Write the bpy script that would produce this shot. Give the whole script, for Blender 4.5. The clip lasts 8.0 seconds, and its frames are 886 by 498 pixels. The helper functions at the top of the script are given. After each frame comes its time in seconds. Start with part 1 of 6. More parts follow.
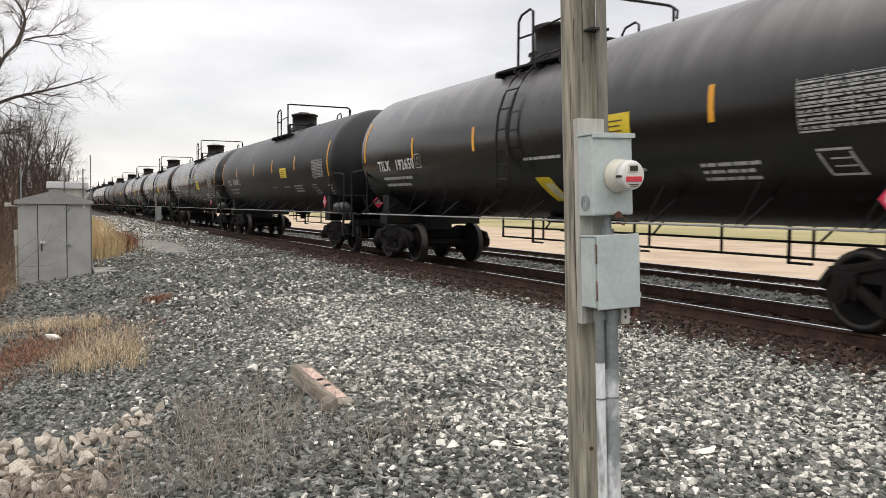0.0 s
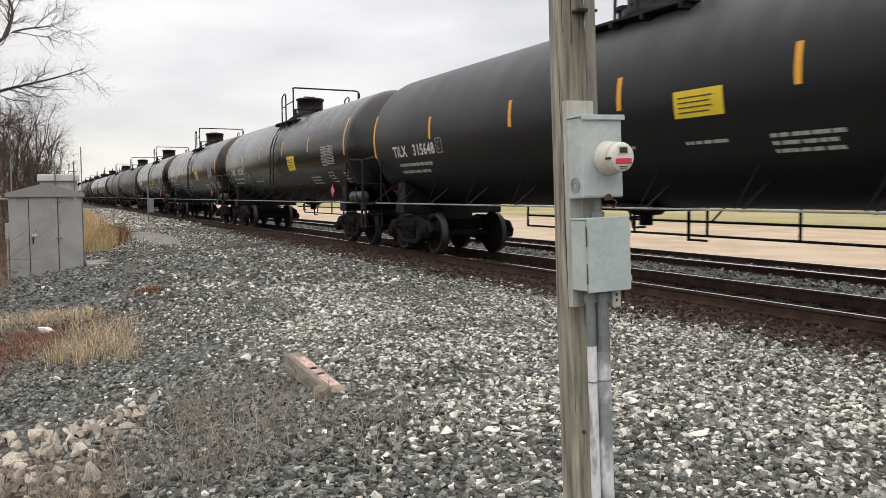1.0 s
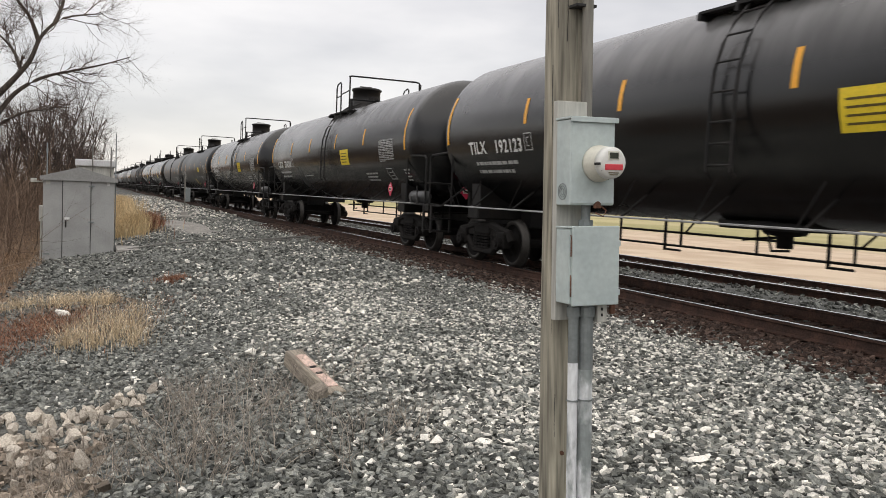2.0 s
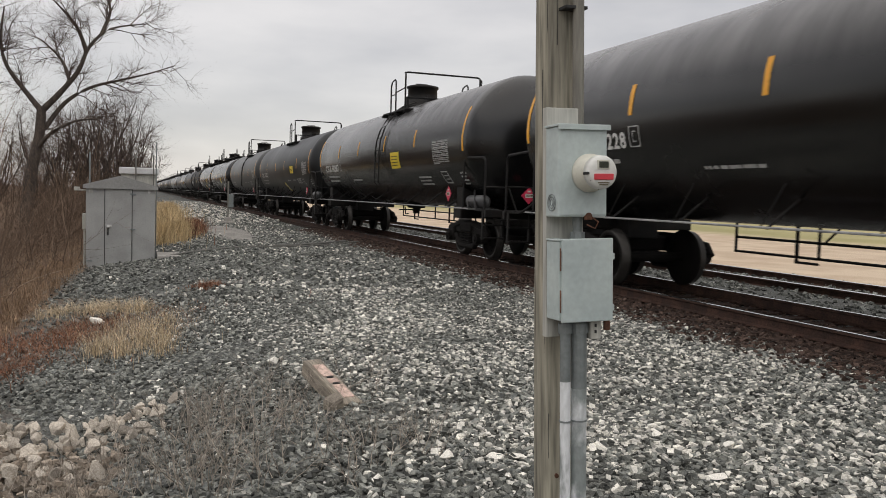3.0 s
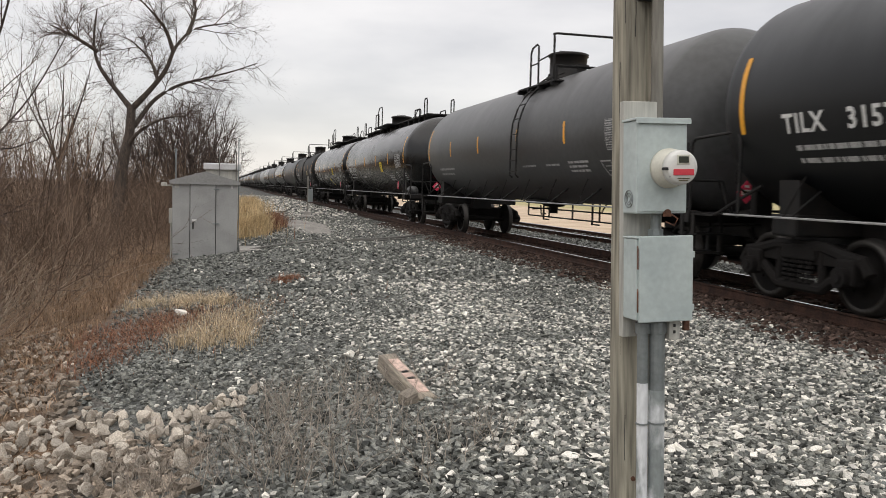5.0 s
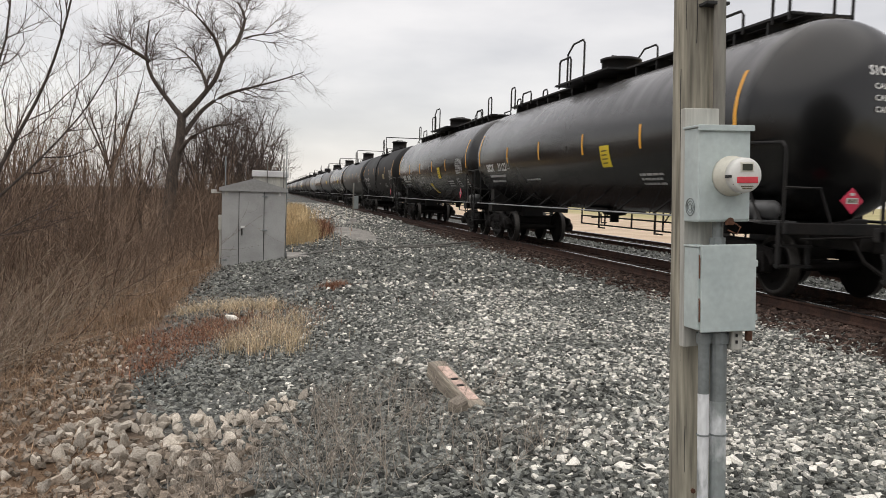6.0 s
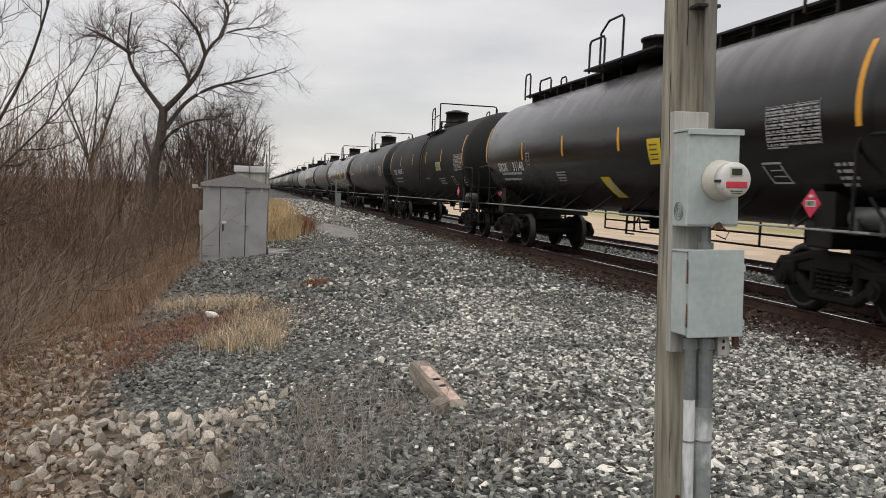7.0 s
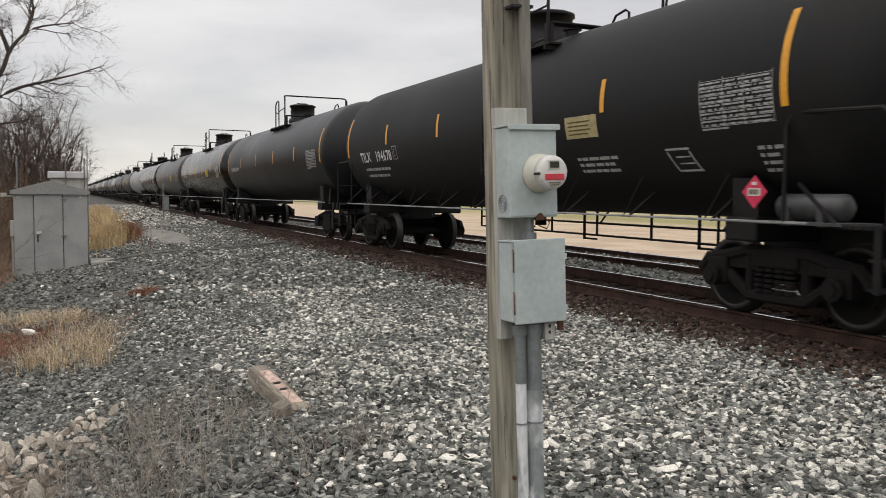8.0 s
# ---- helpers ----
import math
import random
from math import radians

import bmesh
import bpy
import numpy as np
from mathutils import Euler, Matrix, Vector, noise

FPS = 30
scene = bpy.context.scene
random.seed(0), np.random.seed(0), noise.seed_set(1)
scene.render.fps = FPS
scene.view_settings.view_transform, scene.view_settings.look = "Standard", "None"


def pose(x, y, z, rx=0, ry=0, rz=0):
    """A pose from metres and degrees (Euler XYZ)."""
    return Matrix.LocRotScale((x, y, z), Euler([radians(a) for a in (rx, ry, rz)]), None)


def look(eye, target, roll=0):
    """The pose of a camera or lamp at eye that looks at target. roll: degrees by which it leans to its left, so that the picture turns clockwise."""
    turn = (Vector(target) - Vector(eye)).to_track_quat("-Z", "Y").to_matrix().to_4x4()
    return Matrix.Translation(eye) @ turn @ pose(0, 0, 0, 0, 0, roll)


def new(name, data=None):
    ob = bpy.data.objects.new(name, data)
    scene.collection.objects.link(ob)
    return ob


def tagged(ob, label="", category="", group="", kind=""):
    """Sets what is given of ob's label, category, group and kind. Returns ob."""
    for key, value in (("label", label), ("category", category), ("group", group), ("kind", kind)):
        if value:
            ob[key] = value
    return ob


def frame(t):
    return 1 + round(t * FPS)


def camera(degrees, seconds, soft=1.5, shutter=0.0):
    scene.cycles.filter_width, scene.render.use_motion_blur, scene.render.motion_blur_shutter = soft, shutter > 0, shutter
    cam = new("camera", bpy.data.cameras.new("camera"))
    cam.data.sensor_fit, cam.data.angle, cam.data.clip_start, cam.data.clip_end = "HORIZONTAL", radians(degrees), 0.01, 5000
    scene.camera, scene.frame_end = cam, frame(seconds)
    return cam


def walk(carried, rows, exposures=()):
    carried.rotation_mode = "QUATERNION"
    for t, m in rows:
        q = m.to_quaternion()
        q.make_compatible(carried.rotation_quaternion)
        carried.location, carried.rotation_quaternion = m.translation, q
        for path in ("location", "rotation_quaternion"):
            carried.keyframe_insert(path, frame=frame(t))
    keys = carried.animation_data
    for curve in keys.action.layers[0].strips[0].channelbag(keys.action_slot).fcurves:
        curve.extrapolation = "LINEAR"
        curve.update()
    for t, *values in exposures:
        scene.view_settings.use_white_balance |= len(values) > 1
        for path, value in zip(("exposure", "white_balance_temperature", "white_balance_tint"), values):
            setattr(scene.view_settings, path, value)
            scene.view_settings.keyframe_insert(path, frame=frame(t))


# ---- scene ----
cam = camera(55.8, 8.0, soft=0.7, shutter=0.08)
PATH = [
    (0, (0.878, -0.056, 1.641), (1.727, 1.752, 1.539), 0.5),
    (0.5, (0.876, -0.068, 1.634), (1.723, 1.741, 1.538), -0.0),
    (1, (0.905, -0.045, 1.623), (1.766, 1.756, 1.494), -0.2),
    (2.3, (1.304, 0.033, 1.619), (2.064, 1.879, 1.499), 3.1),
    (2.5, (1.352, 0.029, 1.639), (2.086, 1.886, 1.52), 2.6),
    (3, (1.484, 0.062, 1.668), (2.163, 1.94, 1.544), 1.8),
    (3.5, (1.588, 0.064, 1.683), (2.241, 1.95, 1.552), 1.1),
    (4, (1.639, 0.068, 1.679), (2.288, 1.955, 1.55), -0.0),
    (4.5, (1.605, 0.079, 1.68), (2.198, 1.985, 1.548), 1.0),
    (5, (1.507, 0.091, 1.679), (2.011, 2.021, 1.535), 1.6),
    (6.5, (1.449, 0.12, 1.682), (1.841, 2.077, 1.557), 1.6),
    (7, (1.448, 0.152, 1.691), (1.893, 2.097, 1.557), 2.4),
    (7.5, (1.444, 0.146, 1.695), (1.968, 2.072, 1.556), 1.4),
    (8, (1.466, 0.126, 1.693), (2.275, 1.95, 1.563), 0.5),
]
walk(cam, [(t, look(eye, target, roll)) for t, eye, target, roll in PATH],
     exposures=[(0.0, 0.28, 6800, 10), (1.0, 0.21, 6800, 10), (2.5, 0.05, 6800, 10), (3.0, -0.15, 6800, 10), (3.5, 0.02, 6800, 10), (4.0, 0.04, 6800, 10), (5.0, 0.10, 6800, 10), (6.5, 0.02, 6800, 10), (7.0, -0.08, 6800, 10), (8.0, -0.05, 6800, 10)])

# ---------------------------------------------------------------- world and light
world = bpy.data.worlds.new("overcast_sky")
scene.world = world
world.use_nodes = True
wn, wl = world.node_tree.nodes, world.node_tree.links
wn.clear()
w_out = wn.new("ShaderNodeOutputWorld")
w_add = wn.new("ShaderNodeAddShader")
w_sky = wn.new("ShaderNodeTexSky")
w_sky.sky_type, w_sky.sun_disc = "NISHITA", False
w_sky.sun_elevation, w_sky.sun_rotation = radians(76), radians(215)
w_bg = wn.new("ShaderNodeBackground")
w_bg.inputs["Strength"].default_value = 0.03
w_tc = wn.new("ShaderNodeTexCoord")
w_map = wn.new("ShaderNodeMapping")
w_map.inputs["Scale"].default_value = (1.0, 1.0, 3.2)
w_noise = wn.new("ShaderNodeTexNoise")
w_noise.inputs["Scale"].default_value, w_noise.inputs["Detail"].default_value = 2.6, 5.0
w_noise.inputs["Roughness"].default_value = 0.5
w_ramp = wn.new("ShaderNodeValToRGB")
w_ramp.color_ramp.elements[0].position, w_ramp.color_ramp.elements[0].color = 0.34, (0.61, 0.60, 0.62, 1)
w_ramp.color_ramp.elements[1].position, w_ramp.color_ramp.elements[1].color = 0.62, (0.90, 0.875, 0.875, 1)
w_cloud = wn.new("ShaderNodeBackground")
w_cloud.inputs["Strength"].default_value = 0.86
wl.new(w_tc.outputs["Generated"], w_map.inputs["Vector"])
wl.new(w_map.outputs["Vector"], w_noise.inputs["Vector"])
wl.new(w_noise.outputs["Fac"], w_ramp.inputs["Fac"])
wl.new(w_ramp.outputs["Color"], w_cloud.inputs["Color"])
wl.new(w_sky.outputs["Color"], w_bg.inputs["Color"])
wl.new(w_bg.outputs[0], w_add.inputs[0])
wl.new(w_cloud.outputs[0], w_add.inputs[1])
wl.new(w_add.outputs[0], w_out.inputs["Surface"])
sun = new("sun", bpy.data.lights.new("sun", "SUN"))
sun.data.energy, sun.data.angle, sun.data.color = 1.4, radians(105), (1.0, 0.975, 0.94)
sun.matrix_world = look((-6, -9, 45), (0, 0, 0))

# ---------------------------------------------------------------- materials
def material(name, color, rough=0.7, metal=0.0, vary=0.25, scale=8.0, grain=60.0, bump=0.2, dist=0.004, second=None, amount=0.5,
             island=0.0, stretch=(1, 1, 1), spec=0.5, per_object=0.0, sharp=0.12):
    """Principled surface with stains at one scale and grain at another, in object metres."""
    m = bpy.data.materials.new(name)
    m.use_nodes = True
    n, l = m.node_tree.nodes, m.node_tree.links
    b = n["Principled BSDF"]
    b.inputs["Roughness"].default_value, b.inputs["Metallic"].default_value = rough, metal
    b.inputs["Specular IOR Level"].default_value = spec
    tc, mp = n.new("ShaderNodeTexCoord"), n.new("ShaderNodeMapping")
    mp.inputs["Scale"].default_value = stretch
    l.new(tc.outputs["Object"], mp.inputs["Vector"])
    big, fine = n.new("ShaderNodeTexNoise"), n.new("ShaderNodeTexNoise")
    big.inputs["Scale"].default_value, big.inputs["Detail"].default_value = scale, 6
    fine.inputs["Scale"].default_value, fine.inputs["Detail"].default_value = grain, 4
    l.new(mp.outputs[0], big.inputs["Vector"]), l.new(mp.outputs[0], fine.inputs["Vector"])
    second = second or tuple(c * (1 - vary) for c in color)
    ramp = n.new("ShaderNodeValToRGB")
    ramp.color_ramp.elements[0].position, ramp.color_ramp.elements[1].position = amount - sharp, amount + sharp
    ramp.color_ramp.elements[0].color, ramp.color_ramp.elements[1].color = (*second, 1), (*color, 1)
    l.new(big.outputs["Fac"], ramp.inputs["Fac"])
    mul = n.new("ShaderNodeMix")
    mul.data_type, mul.blend_type = "RGBA", "MULTIPLY"
    mul.inputs["Factor"].default_value = 1.0
    gr = n.new("ShaderNodeMapRange")
    gr.inputs["From Min"].default_value, gr.inputs["From Max"].default_value = 0.3, 0.7
    gr.inputs["To Min"].default_value, gr.inputs["To Max"].default_value = 1 - vary, 1 + vary
    l.new(fine.outputs["Fac"], gr.inputs["Value"])
    l.new(ramp.outputs["Color"], mul.inputs["A"]), l.new(gr.outputs[0], mul.inputs["B"])
    col = mul.outputs["Result"]
    for value, source in ((island, "ShaderNodeNewGeometry"), (per_object, "ShaderNodeObjectInfo")):
        if value:
            g = n.new(source)
            r = n.new("ShaderNodeMapRange")
            r.inputs["To Min"].default_value, r.inputs["To Max"].default_value = 1 - value, 1 + value
            l.new(g.outputs["Random Per Island" if island and source.endswith("Geometry") else "Random"], r.inputs["Value"])
            k = n.new("ShaderNodeMix")
            k.data_type, k.blend_type = "RGBA", "MULTIPLY"
            k.inputs["Factor"].default_value = 1.0
            l.new(col, k.inputs["A"]), l.new(r.outputs[0], k.inputs["B"])
            col = k.outputs["Result"]
    l.new(col, b.inputs["Base Color"])
    rr = n.new("ShaderNodeMapRange")
    rr.inputs["To Min"].default_value, rr.inputs["To Max"].default_value = max(rough - 0.12, 0.03), min(rough + 0.12, 1)
    l.new(big.outputs["Fac"], rr.inputs["Value"]), l.new(rr.outputs[0], b.inputs["Roughness"])
    if bump:
        bp = n.new("ShaderNodeBump")
        bp.inputs["Strength"].default_value, bp.inputs["Distance"].default_value = bump, dist
        l.new(fine.outputs["Fac"], bp.inputs["Height"]), l.new(bp.outputs[0], b.inputs["Normal"])
    return m


M = {
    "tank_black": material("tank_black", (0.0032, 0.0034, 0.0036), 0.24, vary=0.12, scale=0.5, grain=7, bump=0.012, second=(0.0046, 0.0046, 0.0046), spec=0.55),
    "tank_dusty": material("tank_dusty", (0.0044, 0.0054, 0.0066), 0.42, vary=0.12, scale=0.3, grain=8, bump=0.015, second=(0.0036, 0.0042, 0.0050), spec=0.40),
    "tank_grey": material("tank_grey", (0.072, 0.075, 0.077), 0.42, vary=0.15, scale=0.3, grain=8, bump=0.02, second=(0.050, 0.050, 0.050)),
    "tank_brown": material("tank_brown", (0.032, 0.027, 0.025), 0.42, vary=0.18, scale=0.3, grain=8, bump=0.02, second=(0.022, 0.02, 0.019)),
    "tank_pale": material("tank_pale", (0.36, 0.37, 0.38), 0.5, vary=0.15, scale=0.6, grain=10, bump=0.03),
    "old_conduit": material("old_conduit", (0.25, 0.24, 0.205), 0.7, vary=0.25, scale=9, grain=50, bump=0.2, second=(0.17, 0.16, 0.14), stretch=(1, 1, 0.1)),
    "limestone": material("limestone", (0.58, 0.53, 0.46), 0.92, vary=0.3, scale=9, grain=70, bump=0.6, second=(0.36, 0.315, 0.26), per_object=0.35, spec=0.3),
    "tank_matte": material("tank_matte", (0.0075, 0.0072, 0.0070), 0.6, vary=0.15, scale=0.3, grain=8, bump=0.02, second=(0.0055, 0.0054, 0.0053), spec=0.35),
    "frame_black": material("frame_black", (0.007, 0.007, 0.0072), 0.6, vary=0.35, scale=3, grain=40, bump=0.15, second=(0.013, 0.011, 0.010), spec=0.3),
    "truck": material("truck", (0.0105, 0.0088, 0.008), 0.85, vary=0.4, scale=3, grain=40, bump=0.3, second=(0.009, 0.008, 0.0075), spec=0.25),
    "wheel": material("wheel", (0.0065, 0.0052, 0.0045), 0.8, vary=0.35, scale=5, grain=50, bump=0.1, spec=0.25),
    "tread": material("tread", (0.06, 0.056, 0.052), 0.5, metal=0.8, vary=0.25, scale=10, grain=80, bump=0.05),
    "steel_edge": material("steel_edge", (0.42, 0.42, 0.42), 0.45, metal=0.2, vary=0.3, scale=4, grain=60, bump=0.1),
    "white_paint": material("white_paint", (0.72, 0.72, 0.70), 0.55, vary=0.12, scale=6, grain=50, bump=0.05),
    "bar_paint": material("bar_paint", (0.50, 0.50, 0.49), 0.6, vary=0.3, scale=14, grain=70, bump=0.0),
    "orange_strip": material("orange_strip", (0.86, 0.40, 0.03), 0.4, vary=0.12, scale=3, grain=30, bump=0.0),
    "yellow_sign": material("yellow_sign", (0.78, 0.58, 0.03), 0.45, vary=0.12, scale=3, grain=40, bump=0.0),
    "dirty_sign": material("dirty_sign", (0.50, 0.42, 0.22), 0.6, vary=0.25, scale=8, grain=40, bump=0.0),
    "cream_sign": material("cream_sign", (0.62, 0.58, 0.40), 0.6, vary=0.2, scale=6, grain=40, bump=0.0),
    "sign_ink": material("sign_ink", (0.10, 0.07, 0.01), 0.6, vary=0.2, bump=0.0),
    "placard_red": material("placard_red", (0.70, 0.04, 0.10), 0.4, vary=0.1, scale=9, bump=0.0),
    "rail_rust": material("rail_rust", (0.075, 0.042, 0.032), 0.85, vary=0.35, scale=4, grain=50, bump=0.3, second=(0.040, 0.025, 0.020), spec=0.2),
    "rail_head": material("rail_head", (0.66, 0.66, 0.67), 0.22, metal=1.0, vary=0.08, scale=6, grain=60, bump=0.03),
    "tie": material("tie", (0.062, 0.040, 0.032), 0.9, vary=0.4, scale=3, grain=40, bump=0.5, stretch=(0.4, 3, 3), per_object=0.3, spec=0.2),
    "stone_dark": material("stone_dark", (0.228, 0.230, 0.205), 0.88, vary=0.34, scale=20, grain=160, bump=0.4, second=(0.105, 0.111, 0.105), island=0.75, spec=0.3),
    "stone_light": material("stone_light", (0.80, 0.77, 0.69), 0.88, vary=0.18, scale=20, grain=160, bump=0.4, second=(0.54, 0.52, 0.48), island=0.35, spec=0.3),
    "stone_rusty": material("stone_rusty", (0.110, 0.075, 0.060), 0.92, vary=0.4, scale=12, grain=120, bump=0.4, second=(0.045, 0.030, 0.025), island=0.6, spec=0.2),
    "riprap": material("riprap", (0.33, 0.275, 0.22), 0.92, vary=0.35, scale=9, grain=70, bump=0.6, second=(0.17, 0.14, 0.11), island=0.45, spec=0.3),
    "pole_wood": material("pole_wood", (0.44, 0.41, 0.325), 0.88, vary=0.5, scale=9, grain=55, bump=0.6, dist=0.006, second=(0.21, 0.195, 0.155), stretch=(1, 1, 0.06), amount=0.48),
    "board": material("board", (0.50, 0.495, 0.45), 0.8, vary=0.2, scale=9, grain=60, bump=0.3, stretch=(1, 1, 0.1)),
    "box_grey": material("box_grey", (0.53, 0.60, 0.585), 0.45, vary=0.06, scale=5, grain=40, bump=0.03, second=(0.46, 0.53, 0.525)),
    "galvanised": material("galvanised", (0.24, 0.265, 0.265), 0.5, vary=0.12, scale=14, grain=60, bump=0.05, metal=0.3),
    "conduit_white": material("conduit_white", (0.76, 0.78, 0.79), 0.6, vary=0.12, scale=16, grain=60, bump=0.1, second=(0.30, 0.325, 0.32), amount=0.42, sharp=0.05, stretch=(1, 1, 0.3)),
    "meter_white": material("meter_white", (0.66, 0.65, 0.56), 0.35, vary=0.05, scale=5, bump=0.0),
    "meter_face": material("meter_face", (0.74, 0.74, 0.70), 0.4, vary=0.05, scale=5, bump=0.0),
    "lcd": material("lcd", (0.06, 0.065, 0.05), 0.2, vary=0.1, bump=0.0),
    "red_label": material("red_label", (0.70, 0.06, 0.08), 0.5, vary=0.08, bump=0.0),
    "rusty": material("rusty", (0.16, 0.07, 0.04), 0.8, vary=0.4, scale=20, bump=0.3),
    "shed_grey": material("shed_grey", (0.385, 0.39, 0.378), 0.6, vary=0.08, scale=2, grain=30, bump=0.05, second=(0.32, 0.322, 0.312)),
    "shed_roof": material("shed_roof", (0.30, 0.30, 0.29), 0.6, vary=0.12, scale=3, grain=30, bump=0.1),
    "hut_white": material("hut_white", (0.66, 0.66, 0.66), 0.6, vary=0.12, scale=3, grain=30, bump=0.1),
    "dark_gap": material("dark_gap", (0.03, 0.03, 0.03), 0.8, vary=0.2, bump=0.0),
    "concrete": material("concrete", (0.40, 0.38, 0.35), 0.9, vary=0.2, scale=3, grain=60, bump=0.3),
    "bark": material("bark", (0.085, 0.068, 0.056), 0.95, vary=0.4, scale=6, grain=40, bump=0.6, stretch=(1, 1, 0.3)),
    "twig": material("twig", (0.105, 0.076, 0.064), 0.95, vary=0.3, scale=3, grain=30, bump=0.0, island=0.35),
    "shrub": material("shrub", (0.20, 0.142, 0.104), 0.95, vary=0.3, scale=2, grain=30, bump=0.0, island=0.55, spec=0.2),
    "bramble": material("bramble", (0.40, 0.325, 0.25), 0.95, vary=0.3, scale=2, grain=30, bump=0.0, island=0.5, spec=0.2),
    "dirt": material("dirt", (0.30, 0.285, 0.26), 0.95, vary=0.3, scale=2.5, grain=26, bump=0.6, dist=0.02, second=(0.20, 0.19, 0.175), spec=0.2),
    "conduit_patchy": material("conduit_patchy", (0.74, 0.76, 0.77), 0.6, vary=0.12, scale=7, grain=60, bump=0.1, second=(0.27, 0.30, 0.295), amount=0.56, sharp=0.05, stretch=(1, 1, 0.6)),
    "straw": material("straw", (0.66, 0.53, 0.36), 0.9, vary=0.25, scale=3, grain=30, bump=0.0, island=0.5, spec=0.2),
    "gold_grass": material("gold_grass", (0.62, 0.47, 0.27), 0.9, vary=0.2, scale=1.5, grain=30, bump=0.0, island=0.3, spec=0.2),
    "red_weed": material("red_weed", (0.27, 0.135, 0.085), 0.95, vary=0.3, scale=3, grain=30, bump=0.0, island=0.5, spec=0.2),
    "brown_grass": material("brown_grass", (0.30, 0.205, 0.135), 0.95, vary=0.3, scale=2, grain=30, bump=0.0, island=0.5, spec=0.2),
    "grey_weed": material("grey_weed", (0.37, 0.325, 0.275), 0.95, vary=0.3, scale=3, grain=30, bump=0.0, island=0.45, spec=0.2),
    "old_wood": material("old_wood", (0.40, 0.35, 0.28), 0.9, vary=0.4, scale=6, grain=50, bump=0.5, second=(0.22, 0.19, 0.155), stretch=(0.2, 2, 2)),
    "pink_paint": material("pink_paint", (0.74, 0.55, 0.47), 0.7, vary=0.2, scale=14, grain=60, bump=0.1, second=(0.50, 0.36, 0.30)),
    "cable": material("cable", (0.17, 0.165, 0.15), 0.7, vary=0.2, bump=0.0),
}


def paint_sky_sheen(name, color, amount, low=0.02, high=0.70):
    """Paint the sky's sheen into a shell's colour: pale upward faces, thinned in streaks."""
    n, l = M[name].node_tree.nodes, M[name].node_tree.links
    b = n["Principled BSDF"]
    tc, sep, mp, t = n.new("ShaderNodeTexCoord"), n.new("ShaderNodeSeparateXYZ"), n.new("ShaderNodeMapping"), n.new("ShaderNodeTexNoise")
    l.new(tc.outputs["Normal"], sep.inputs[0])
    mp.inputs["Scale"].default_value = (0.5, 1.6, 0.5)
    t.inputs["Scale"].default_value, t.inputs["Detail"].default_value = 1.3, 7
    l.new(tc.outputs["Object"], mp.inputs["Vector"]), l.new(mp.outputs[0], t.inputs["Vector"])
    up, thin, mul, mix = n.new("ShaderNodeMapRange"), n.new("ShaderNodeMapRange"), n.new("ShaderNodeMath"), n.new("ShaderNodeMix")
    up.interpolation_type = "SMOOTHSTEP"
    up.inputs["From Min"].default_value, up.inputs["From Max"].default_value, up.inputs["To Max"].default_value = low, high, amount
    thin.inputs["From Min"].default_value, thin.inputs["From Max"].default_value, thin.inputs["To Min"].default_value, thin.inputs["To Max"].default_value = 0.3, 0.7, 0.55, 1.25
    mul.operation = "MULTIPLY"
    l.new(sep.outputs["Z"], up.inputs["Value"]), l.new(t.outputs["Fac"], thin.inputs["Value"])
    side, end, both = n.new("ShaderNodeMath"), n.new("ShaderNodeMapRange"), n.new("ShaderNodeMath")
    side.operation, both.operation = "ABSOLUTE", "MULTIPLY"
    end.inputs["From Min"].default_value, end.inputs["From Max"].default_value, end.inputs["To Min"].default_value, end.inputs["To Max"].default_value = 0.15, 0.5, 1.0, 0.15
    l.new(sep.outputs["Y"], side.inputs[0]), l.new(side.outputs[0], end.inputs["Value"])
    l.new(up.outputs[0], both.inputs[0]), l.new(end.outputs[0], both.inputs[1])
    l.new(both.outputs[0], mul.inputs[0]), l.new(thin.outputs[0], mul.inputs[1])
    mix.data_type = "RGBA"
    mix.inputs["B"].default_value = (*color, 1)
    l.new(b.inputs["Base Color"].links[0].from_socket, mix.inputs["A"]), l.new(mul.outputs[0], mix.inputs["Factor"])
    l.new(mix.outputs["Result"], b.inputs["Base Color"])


# paler crowns in the base colour stand in for the sky's reflection
paint_sky_sheen("tank_black", (0.30, 0.295, 0.295), 0.50)
paint_sky_sheen("tank_dusty", (0.26, 0.27, 0.28), 0.24)
paint_sky_sheen("tank_grey", (0.30, 0.30, 0.30), 0.25)


